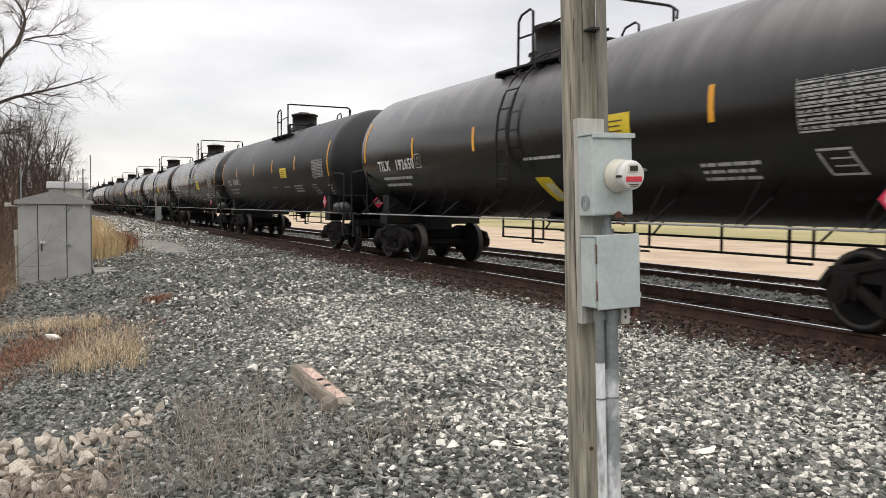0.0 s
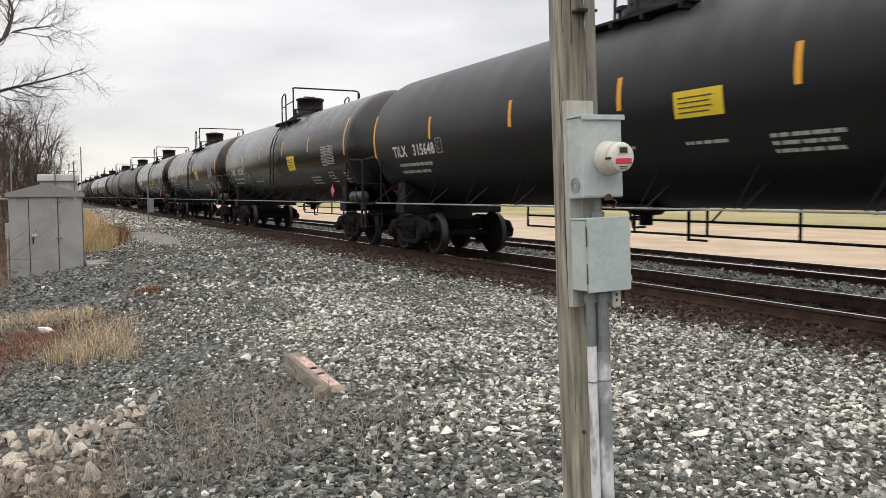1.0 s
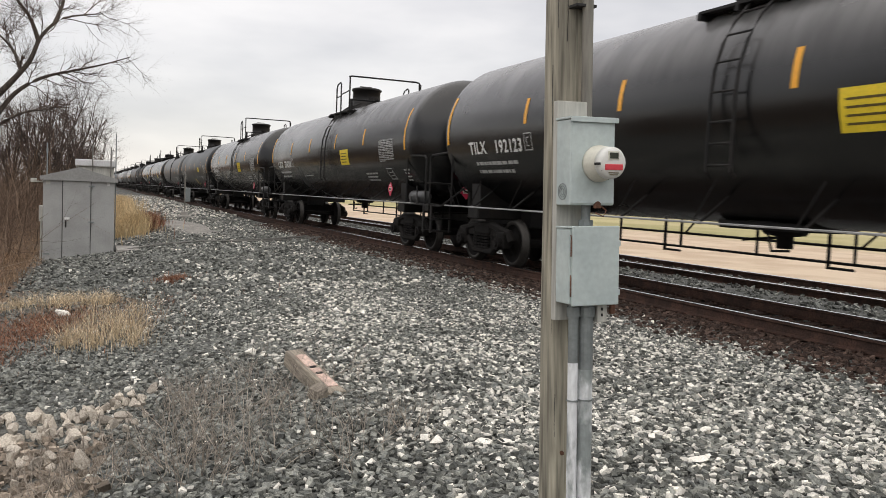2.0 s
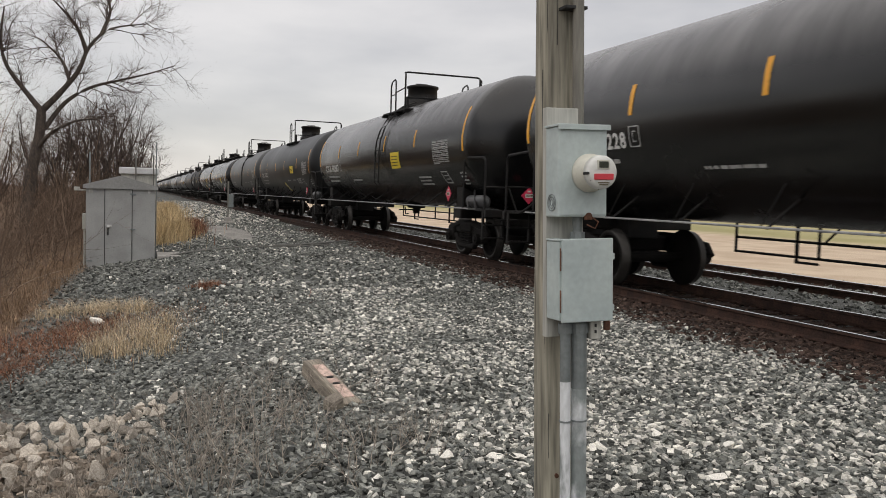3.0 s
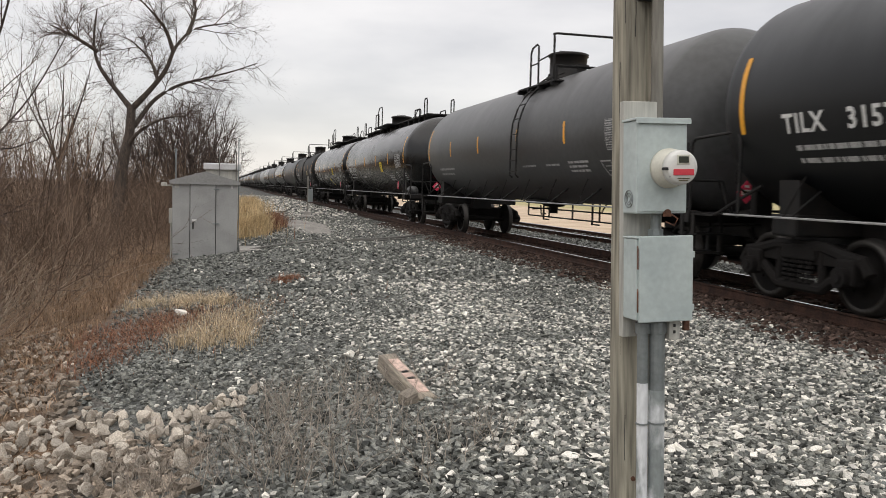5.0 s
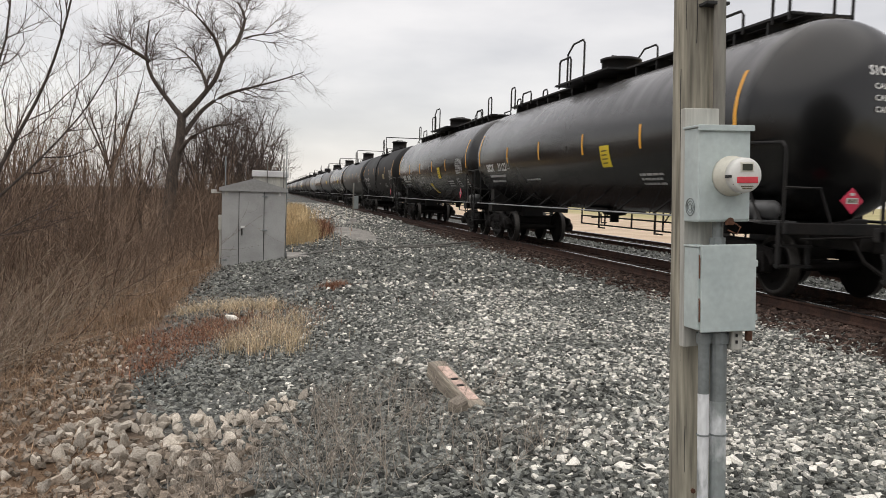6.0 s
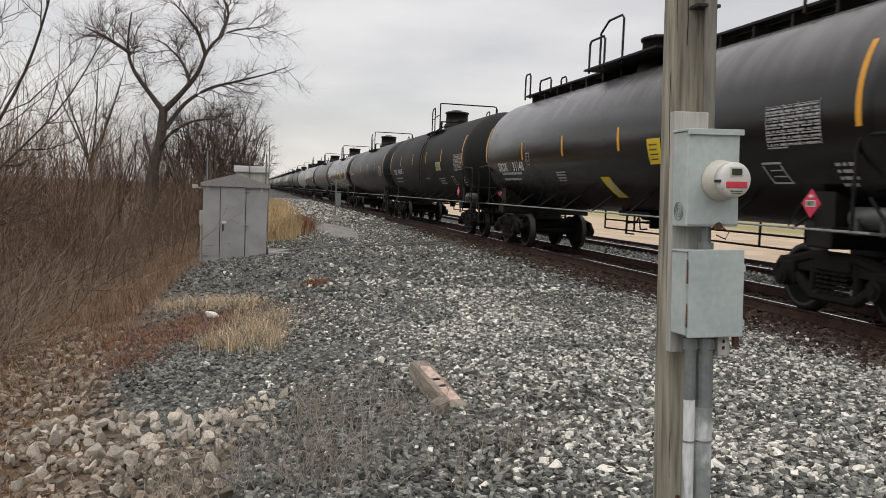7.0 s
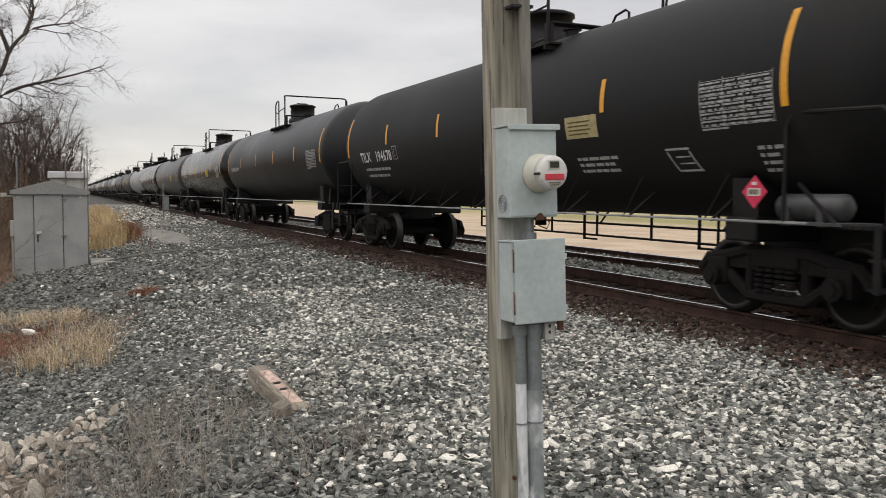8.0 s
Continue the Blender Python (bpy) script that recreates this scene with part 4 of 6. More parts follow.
# what sets single cars apart; lengths along the shell are metres from the car's front end
SQUARE = (0.86, 0.46, 2.15, 5.8)
TEXTS = [(3, 1.0, 0.085, 0.05, 1.86, 3.67), (1, 1.15, 0.1, 0.05, 1.85, 10.98)]
OWN = {
    "TILX 192650": dict(dome=1.2, strips=(0, 3.3, 6.4, 9.68, 12.65, 15.75), strip_z=(2.41, 2.45), panel=2.0, notice=(0.86, 0.40, 2.30, 5.75), sticker=1.75, placard=0.8,
                        bars=[(3, 1.0, 0.085, 0.05, 1.88, 3.67), (1, 1.15, 0.1, 0.05, 2.15, 7.9), (1, 0.6, 0.1, 0.045, 1.87, 5.3)]),
    "TILX 315648": dict(dome=-0.2, strips=(0.1, 3.76, 6.84, 9.88, 13.2, 16.4), strip_z=(2.50, 2.22), panel=1.75, notice=(0.86, 0.34, 2.29, 5.72), sticker=2.0,
                        bars=[(3, 1.0, 0.085, 0.05, 1.97, 4.26), (1, 0.75, 0.1, 0.045, 1.96, 5.64), (1, 0.6, 0.1, 0.045, 1.96, 7.2)]),
    "TILX 192123": dict(dome=0.25, strips=(0, 3.4, 6.4, 9.65, 12.5, 15.9), strip_z=(2.66, 2.42), panel=2.08, notice=SQUARE, sticker=1.73, placard=1.05, bars=TEXTS),
    "CITX 224228": dict(dome=0.25, strips=(0.1, 3.45, 6.38, 9.66, 12.5, 15.95), strip_z=(2.66, 2.42), panel=2.08, notice=SQUARE, sticker=1.73, placard=1.05, bars=TEXTS),
    "CTCX 302667": dict(dome=-0.3, strips=(0, 3.55, 6.5, 9.65, 12.52, 15.86), strip_z=(2.66, 2.42), panel=2.08, notice=SQUARE, sticker=1.7, placard=0.85, bars=TEXTS),
    "TILX 315702": dict(dome=-0.2, strips=(0.1, 3.12, 6.65, 9.5, 12.7, 15.7), strip_z=(2.49, 2.23), panel=1.8, notice=(0.86, 0.32, 2.29, 4.95), sticker=2.2),
    "tank_grey": dict(dome=-0.6, strips=(0, 3.5, 6.4, 9.6, 12.5, 15.3), strip_z=(2.38, 2.33), panel=1.57),
    "SIOX 31122": dict(strips=(0, 3.3, 6.3, 9.44, 12.4, 15.75), strip_z=(2.36, 2.36), panel=1.8, notice=(0.50, 0.46, 2.06, 5.3), placard=0.95, mark_z=2.16, bars=TEXTS),
    "SIOX 31140": dict(strips=(-0.05, 3.6, 6.5, 9.5, 12.4, 15.8), strip_z=(2.34, 2.37), panel=1.75, notice=(0.50, 0.46, 2.06, 5.3), placard=0.7, mark_z=2.08,
                       box=12.15, bars=[(3, 1.0, 0.085, 0.05, 1.9, 3.67), (4, 0.6, 0.06, 0.04, 1.97, 10.2)]),
    "TILX 194678": dict(dome=-0.15, strips=(0, 3.26, 6.1, 9.01, 12.0, 14.93), strip_z=(2.56, 2.35), panel=1.28, notice=(0.82, 0.32, 2.24, 4.22), sticker=1.95, placard=0.38,
                        bars=[(3, 1.0, 0.085, 0.05, 1.92, 4.1), (1, 0.8, 0.1, 0.045, 1.95, 6.6)]),
}
BLACK = "black tank car with orange strips and white markings"
for c, ln, mat, mark, walkway, sign, diag, label in (
    (-5.9, 15.8, "tank_black", "", False, "yellow tall", "yellow", BLACK),
    (12.5, 15.8, "tank_black", "TILX 192650", False, "yellow", "cream", "black tank car with orange strips, white markings and yellow notice"),
    (31.6, 16.2, "tank_dusty", "TILX 315648", False, "yellow", "", "dull charcoal tank car with orange strips and a yellow notice"),
    (50.1, 15.8, "tank_black", "TILX 192123", False, "yellow", "", BLACK),
    (68.6, 15.8, "tank_black", "CITX 224228", False, "yellow tall", "", "black tank car with orange strips and a square yellow notice"),
    (87.95, 15.8, "tank_black", "CTCX 302667", False, "yellow tall", "", "black tank car with orange strips and a square yellow notice"),
    (106.3, 15.8, "tank_dusty", "TILX 315702", False, "yellow", "cream", "dull charcoal tank car with orange strips and a slanted cream notice"),
    (124.4, 15.3, "tank_grey", "", False, "", "", "weathered grey-black tank car with faded markings"),
    (144.3, 15.8, "tank_black", "SIOX 31122", True, "yellow tall", "", "glossy black tank car with a full-length top walkway"),
    (162.05, 15.6, "tank_black", "SIOX 31140", True, "yellow tall", "cream", "glossy black tank car with a full-length top walkway"),
    (180.55, 14.9, "tank_matte", "TILX 194678", False, "dirty", "", "dull black tank car with a dirty yellowed notice"),
):
    tank_car(c, ln, mat, mark, walkway, sign, diag, True, True, label)
FAR = ["tank_dusty", "tank_black", "tank_grey", "tank_black", "tank_pale", "tank_brown", "tank_dusty", "tank_black", "tank_grey"]
for k in range(26):
    mat = FAR[k % len(FAR)]
    tank_car(198.8 + 18.35 * k, 15.8, mat, "", k % 7 == 3, "yellow" if k % 3 else "", False, True, False,
             {"tank_pale": "pale grey tank car far down the train", "tank_grey": "grey weathered tank car far down the train", "tank_brown": "brownish tank car far down the train"}.get(mat, "black tank car far down the train"))


def motions():
    """The train runs towards -y at a steady speed, and the nearer wheels roll with it."""
    for car, centre in CARS:
        walk(car, [(t, pose(TRACK_X, centre - SPEED * t, RAIL_Z)) for t in (0, 1, 2, 3, 4, 5, 6, 7, 8)])
    for wheel, y in WHEELS:
        walk(wheel, [(k / FPS, pose(0, y, WHEEL_R, math.degrees(SPEED * k / FPS / WHEEL_R) % 360)) for k in range(8 * FPS + 1)])


# ---------------------------------------------------------------- the meter pole
LEANING = pose(3.112, 3.10, 0.0, -1.2, -1.8, 0)     # the pole's foot and lean; x and y below are from its axis


def meter_pole():
    pole = thing("utility_pole", LEANING, "weathered grey-brown timber utility pole leaning slightly", "pole")
    bm = bmesh.new()
    n = 28
    rng = random.Random(4)
    flute = [rng.uniform(-0.006, 0.006) for _ in range(n)]
    rings = []
    for i in range(46):
        z = -0.4 + i * 0.2
        r = 0.088 - 0.0038 * z
        ring = []
        for k in range(n):
            a = 2 * math.pi * k / n
            rr = r + flute[k] * (0.6 + 0.4 * noise.noise((k * 3.1, 0, z * 0.7))) + 0.004 * noise.noise((math.cos(a) * 2, math.sin(a) * 2, z * 1.3))
            ring.append(bm.verts.new((0.020 + rr * math.cos(a), 0.012 + rr * math.sin(a), z)))
        rings.append(ring)
    for a, b in zip(rings, rings[1:]):
        for k in range(n):
            bm.faces.new((a[k], a[(k + 1) % n], b[(k + 1) % n], b[k])).smooth = True
    bm.faces.new(rings[-1])
    part("pole_shaft", bm, "pole_wood", pole)
    rng = random.Random(8)
    for _ in range(9):
        a, z, ln = rng.uniform(3.5, 5.6), rng.uniform(0.3, 2.5), rng.uniform(0.3, 0.9)
        bm = bmesh.new()
        pts = [(0.020 + (0.0885 - 0.0038 * z) * math.cos(a + 0.03 * math.sin(k)), 0.012 + (0.0885 - 0.0038 * z) * math.sin(a + 0.03 * math.sin(k)), z + ln * k / 6) for k in range(7)]
        pipe(bm, pts, 0.0016, 4)
        part("drying_crack", bm, "dark_gap", pole)
    for z, a in ((0.55, 4.35), (1.75, 3.9)):
        bm = bmesh.new()
        rod(bm, (0.02 + 0.08 * math.cos(a), 0.012 + 0.08 * math.sin(a), z), (0.02 + 0.096 * math.cos(a), 0.012 + 0.096 * math.sin(a), z), 0.009, 8)
        part("nail_head", bm, "rusty", pole)

    board = thing("backing_board", LEANING, "pale grey weathered plank backing the meter boxes", "board")
    bm = bmesh.new()
    box(bm, (-0.088, -0.128, 1.13), (0.075, -0.094, 2.03), 0.003)
    part("plank", bm, "board", board)

    # upper box with the meter
    mb = thing("meter_box", LEANING, "pale grey-green metal electric meter box with a round meter", "meter box")
    x0, x1, yb, yf, z0, z1 = -0.092, 0.118, -0.130, -0.236, 1.605, 1.948
    bm = bmesh.new()
    box(bm, (x0, yf, z0), (x1, yb, z1), 0.006)
    part("enclosure", bm, "box_grey", mb)
    bm = bmesh.new()
    box(bm, (x0 - 0.006, yf - 0.014, z1), (x1 + 0.008, yb, z1 + 0.009), 0.002)
    box(bm, (x0 - 0.006, yf - 0.014, z1 - 0.012), (x1 + 0.008, yf - 0.010, z1 + 0.002))
    part("rain_lid", bm, "box_grey", mb)
    bm = bmesh.new()
    box(bm, (x0 + 0.006, yf - 0.003, z0 + 0.008), (x1 - 0.004, yf + 0.001, z1 - 0.012), 0.001)
    part("cover", bm, "box_grey", mb)
    bm = bmesh.new()
    for r in (0.032, 0.022, 0.012):
        pts = [(x0 - 0.0015, -0.183 + r * math.cos(a), 1.66 + r * math.sin(a)) for a in (2 * math.pi * k / 20 for k in range(21))]
        pipe(bm, pts, 0.0016, 4)
    part("knockout", bm, "galvanised", mb)
    bm = bmesh.new()
    rod(bm, (0.035, yf - 0.012, z0 + 0.004), (0.035, yf + 0.01, z0 + 0.004), 0.012, 10)
    box(bm, (0.02, yf - 0.010, z0 - 0.012), (0.05, yf + 0.004, z0 + 0.004), 0.002)
    pipe(bm, [(0.05, yf, z0), (0.075, yf - 0.01, z0 - 0.02), (0.06, yf - 0.012, z0 - 0.045), (0.03, yf, z0 - 0.03)], 0.003, 5)
    part("latch_seal", bm, "rusty", mb)
    meter = put("meter", mesh_lathe("meter", [(0.0, 0.092), (0.018, 0.092), (0.02, 0.086), (0.07, 0.083), (0.072, 0.080), (0.085, 0.079)], "meter_white"), mb, Matrix.LocRotScale((0.036, yf - 0.002, 1.772), Euler((math.pi / 2, 0, 0)), (0.80, 0.80, 0.86)), "cream round meter cover")
    put("dial", mesh_lathe("dial", [(0.085, 0.0795), (0.118, 0.077), (0.128, 0.070), (0.131, 0.05), (0.132, 0.001)], "meter_face"), meter)
    for nm, lo, hi, mat in (("display_frame", (-0.034, 0.012, 0.118), (0.030, 0.056, 0.134), "meter_white"), ("display", (-0.026, 0.020, 0.13), (0.022, 0.048, 0.137), "lcd"),
                            ("red_label", (-0.050, -0.036, 0.118), (0.050, -0.008, 0.136), "red_label"), ("print_bars", (-0.03, -0.052, 0.12), (0.03, -0.047, 0.134), "sign_ink"),
                            ("print_bars", (-0.022, -0.061, 0.12), (0.022, -0.057, 0.134), "sign_ink")):
        bm = bmesh.new()
        box(bm, lo, hi, 0.002 if hi[0] - lo[0] > 0.05 else 0.0)
        part(nm, bm, mat, meter)
    bm = bmesh.new()
    box(bm, (0.062, -0.008, 0.06), (0.085, 0.004, 0.11), 0.002)
    box(bm, (-0.085, -0.012, 0.09), (-0.055, 0.0, 0.125), 0.002)
    pipe(bm, [(-0.07, -0.012, 0.12), (-0.06, -0.04, 0.12), (-0.035, -0.065, 0.10), (0, -0.078, 0.09)], 0.004, 5)
    part("seal_ring", bm, "dark_gap", meter)

    # lower box
    lb = thing("breaker_box", LEANING, "pale grey-green metal breaker box with rusty hinges and a closed cover", "breaker box")
    x0, x1, yb, yf, z0, z1 = -0.088, 0.142, -0.130, -0.232, 1.208, 1.512
    bm = bmesh.new()
    box(bm, (x0, yf, z0), (x1 - 0.012, yb, z1), 0.004)
    part("enclosure", bm, "box_grey", lb)
    bm = bmesh.new()
    box(bm, (x0 + 0.008, yf - 0.014, z0 - 0.008), (x1, yf - 0.001, z1 + 0.010), 0.004)
    part("cover", bm, "box_grey", lb)
    bm = bmesh.new()
    box(bm, (x0 - 0.004, yf - 0.006, z1 + 0.001), (x0 + 0.045, yb, z1 + 0.008), 0.002)
    part("rain_lid", bm, "box_grey", lb)
    for z in (1.24, 1.40):
        bm = bmesh.new()
        pipe(bm, [(x0 + 0.004, yf - 0.008, z), (x0 + 0.002, yf - 0.012, z + 0.01), (x0 + 0.002, yf - 0.012, z + 0.075), (x0 + 0.004, yf - 0.006, z + 0.085)], 0.0028, 6)
        part("hinge", bm, "rusty", lb)
    bm = bmesh.new()
    for z in (1.25, 1.45):
        box(bm, (x1, yf - 0.008, z - 0.012), (x1 + 0.010, yf + 0.006, z + 0.012), 0.002)
    box(bm, (x1, yf - 0.004, 1.22), (x1 + 0.004, yf + 0.010, 1.48))
    part("hasp", bm, "box_grey", lb)
    bm = bmesh.new()
    box(bm, (x1 - 0.02, yf + 0.012, z0 - 0.05), (x1 + 0.004, yf + 0.03, z0 + 0.02), 0.004)
    part("padlock", bm, "rusty", lb)

    # conduits and the outlet
    for nm, x, r, top in (("conduit", -0.030, 0.021, 1.208), ("conduit", 0.030, 0.031, 1.208)):
        c = thing(nm, LEANING, "grey metal conduit splashed with white paint near the ground", "conduit")
        bm = bmesh.new()
        rod(bm, (x, -0.178, 0.96 if x < 0 else 0.93), (x, -0.178, top), r, 16)
        part("pipe", bm, "galvanised", c)
        bm = bmesh.new()
        rod(bm, (x, -0.178, -0.3), (x, -0.178, 0.96 if x < 0 else 0.93), r, 16)
        part("painted_pipe", bm, "conduit_white" if x < 0 else "conduit_patchy", c)
        bm = bmesh.new()
        rod(bm, (x, -0.178, 1.15), (x, -0.178, 1.19), r + 0.007, 16)
        part("coupling", bm, "galvanised", c)
        bm = bmesh.new()
        rod(bm, (x, -0.178, 0.80), (x, -0.178, 0.806), r + 0.004, 16)
        part("coupling", bm, "galvanised", c)
    c = thing("riser_conduit", LEANING, "grey conduit strapped to the pole above the meter", "conduit")
    bm = bmesh.new()
    pipe(bm, [(0.062, -0.108, 1.952), (0.062, -0.108, 2.4), (0.062, -0.104, 8.0)], 0.023, 14)
    part("pipe", bm, "old_conduit", c)
    for z in (2.42, 4.2):
        bm = bmesh.new()
        box(bm, (0.0, -0.122, z), (0.096, -0.05, z + 0.012), 0.002)
        part("strap", bm, "dark_gap", c)
    c = thing("nipple_conduit", LEANING, "short conduit joining the two boxes", "conduit")
    bm = bmesh.new()
    rod(bm, (0.02, -0.18, 1.50), (0.02, -0.18, 1.62), 0.019, 12)
    rod(bm, (0.02, -0.18, 1.515), (0.02, -0.18, 1.545), 0.03, 8)
    part("pipe", bm, "galvanised", c)
    o = thing("outlet_box", LEANING, "small grey outdoor outlet box under the breaker box", "outlet")
    bm = bmesh.new()
    box(bm, (0.062, -0.215, 1.125), (0.108, -0.15, 1.206), 0.004)
    part("enclosure", bm, "board", o)
    bm = bmesh.new()
    box(bm, (0.078, -0.219, 1.150), (0.086, -0.214, 1.162))
    box(bm, (0.078, -0.219, 1.174), (0.086, -0.214, 1.186))
    part("socket", bm, "dark_gap", o)


def mesh_lathe(name, profile, mat):
    bm = bmesh.new()
    lathe(bm, profile, 36, "z")
    return mesh_of(bm, name, mat)


meter_pole()


# ---------------------------------------------------------------- shed and signal gear
def equipment_shed():
    x0, x1, y0, y1, zb, zt = 0.14, 1.82, 23.4, 25.3, -0.45, 1.72
    shed = thing("equipment_shed", pose(0, 0, 0), "grey metal railway equipment shed with a closed door", "shed")
    bm = bmesh.new()
    box(bm, (x0, y0, zb), (x1, y1, zt), 0.012)
    part("wall", bm, "shed_grey", shed)
    bm = bmesh.new()
    xm = (x0 + x1) / 2
    e = 0.07
    prof = [(x0 - e, zt - 0.02), (xm, zt + 0.24), (x1 + e, zt - 0.02), (x1 + e, zt - 0.11), (x0 - e, zt - 0.11)]
    ends = [[bm.verts.new((x, y, z)) for x, z in prof] for y in (y0 - 0.08, y1 + 0.08)]
    for k in range(5):
        bm.faces.new((ends[0][k], ends[0][(k + 1) % 5], ends[1][(k + 1) % 5], ends[1][k]))
    bm.faces.new(ends[0]), bm.faces.new(ends[1])
    part("roof", bm, "shed_roof", shed)
    door_part = None
    bm = bmesh.new()
    box(bm, (0.60, y0 - 0.028, zb + 0.02), (1.245, y0 - 0.002, 1.60), 0.006)
    door_part = part("door", bm, "shed_grey", shed)
    bm = bmesh.new()
    box(bm, (0.582, y0 - 0.012, zb + 0.02), (0.598, y0 + 0.004, 1.62))
    box(bm, (1.247, y0 - 0.012, zb + 0.02), (1.262, y0 + 0.004, 1.62))
    box(bm, (0.582, y0 - 0.012, 1.604), (1.262, y0 + 0.004, 1.618))
    part("door_frame", bm, "dark_gap", shed)
    bm = bmesh.new()
    box(bm, (0.555, y0 - 0.06, 1.625), (1.29, y0, 1.655), 0.004)
    part("drip_edge", bm, "shed_roof", shed)
    bm = bmesh.new()
    box(bm, (0.64, y0 - 0.055, 0.62), (0.76, y0 - 0.028, 0.68), 0.006)
    part("handle", bm, "white_paint", door_part, "bright metal handle plate")
    bm = bmesh.new()
    box(bm, (0.655, y0 - 0.06, 0.42), (0.69, y0 - 0.028, 0.60), 0.006)
    part("lock", bm, "dark_gap", door_part)
    for z in (-0.33, 0.55, 1.47):
        bm = bmesh.new()
        box(bm, (1.20, y0 - 0.046, z), (1.34, y0 - 0.001, z + 0.035), 0.004)
        part("hinge", bm, "galvanised", door_part)
    bm = bmesh.new()
    box(bm, (0.86, y0 - 0.03, 1.72), (0.99, y0 - 0.004, 1.76), 0.004)
    part("lamp", bm, "dark_gap", shed)
    for x, w in ((0.21, 0.10), (1.64, 0.06)):
        bm = bmesh.new()
        box(bm, (x, y0 - 0.012, 1.50 if w > 0.08 else 1.52), (x + w, y0 - 0.002, 1.60), 0.002)
        part("plate", bm, "white_paint" if w < 0.08 else "board", shed)
    bm = bmesh.new()
    box(bm, (0.16, y0 - 0.02, -0.28), (0.30, y0 - 0.002, -0.24))
    part("tie_down", bm, "galvanised", shed)
    bm = bmesh.new()
    box(bm, (x0 - 0.10, y0 + 0.2, 0.55), (x0 - 0.004, y0 + 0.5, 0.95), 0.01)
    rod(bm, (x0 - 0.05, y0 + 0.35, -0.6), (x0 - 0.05, y0 + 0.35, 0.55), 0.025)
    part("side_cabinet", bm, "board", shed)
    bm = bmesh.new()
    rod(bm, (x0 - 0.25, y0 + 0.3, 1.56), (x0, y0 + 0.3, 1.56), 0.02)
    box(bm, (x0 - 0.30, y0 + 0.25, 1.54), (x0 - 0.16, y0 + 0.35, 1.64), 0.01)
    part("bracket_lamp", bm, "board", shed)
    bm = bmesh.new()
    rod(bm, (x1 + 0.03, y0 + 0.4, -0.5), (x1 + 0.03, y0 + 0.4, 2.9), 0.014)
    part("antenna", bm, "galvanised", shed)
    bm = bmesh.new()
    rod(bm, (x0 + 0.08, y0 + 0.2, 1.7), (x0 + 0.08, y0 + 0.2, 2.55), 0.016)
    rod(bm, (x0 + 0.08, y0 + 0.2, 2.3), (x0 + 0.08, y0 + 0.2, 2.42), 0.024)
    part("antenna", bm, "galvanised", shed)

    hut = thing("equipment_hut", pose(0, 0, 0), "white-roofed equipment hut behind the grey shed", "hut")
    bm = bmesh.new()
    box(bm, (0.85, 29.5, -0.5), (1.95, 32.0, 2.10), 0.02)
    part("wall", bm, "board", hut)
    bm = bmesh.new()
    box(bm, (0.78, 29.4, 2.10), (2.02, 32.1, 2.32), 0.03)
    part("roof", bm, "hut_white", hut)
    for x in (1.3, 1.85):
        bm = bmesh.new()
        rod(bm, (x, 29.35, -0.4), (x, 29.35, 2.75), 0.02)
        part("vent_pipe", bm, "cable", hut)
    pad = thing("concrete_pad", pose(0, 0, 0), "small pale concrete slab beside the shed", "slab", kind="structure")
    bm = bmesh.new()
    box(bm, (1.9, 24.6, -0.42), (2.7, 27.2, -0.17), 0.02)
    part("slab", bm, "concrete", pad)


equipment_shed()


def signal_post():
    x, y, z = 5.45, 42.0, 0.06
    post = thing("signal_post", pose(x, y, z), "grey metal trackside post carrying a small cabinet", "post")
    bm = bmesh.new()
    rod(bm, (0, 0, -0.2), (0, 0, 2.05), 0.038, 12)
    part("shaft", bm, "old_conduit", post)
    bm = bmesh.new()
    box(bm, (0.02, -0.16, 0.78), (0.24, 0.10, 1.42), 0.02)
    part("cabinet", bm, "galvanised", post)
    bm = bmesh.new()
    box(bm, (-0.3, -0.3, -0.2), (0.3, 0.3, 0.12), 0.03)
    box(bm, (-0.16, -0.16, 0.12), (0.16, 0.16, 0.3), 0.02)
    part("footing", bm, "concrete", post)
    bm = bmesh.new()
    rings = []
    for i in range(9):
        q = i / 8
        ring = []
        for k in range(28):
            a = 2 * math.pi * k / 28
            wob = 1 + 0.16 * noise.noise((math.cos(a) * 1.6, math.sin(a) * 1.6, 2.0))
            px, py = 4.65 + 0.95 * q * wob * math.cos(a), 33.0 + 7.0 * q * wob * math.sin(a)
            ring.append(bm.verts.new((px, py, float(ground_z(px, py)) - 0.03 + 0.13 * (1 - q * q) + 0.02 * noise.noise((px * 3, py * 1.5, 0)))))
        rings.append(ring)
    for r0, r1 in zip(rings, rings[1:]):
        for k in range(28):
            bm.faces.new((r0[k], r0[(k + 1) % 28], r1[(k + 1) % 28], r1[k])).smooth = True
    mound = put("dirt_mound", mesh_of(bm, "dirt_mound", "dirt"))
    tagged(mound, "low pale mound of bare dirt before the post", "dirt mound", kind="structure")
    pad = thing("concrete_pad", pose(0, 0, 0), "small pale concrete pad beside the shed", "concrete pad")
    bm = bmesh.new()
    box(bm, (1.88, 22.95, -0.30), (2.48, 24.4, -0.09), 0.02)
    part("slab", bm, "concrete", pad)


signal_post()


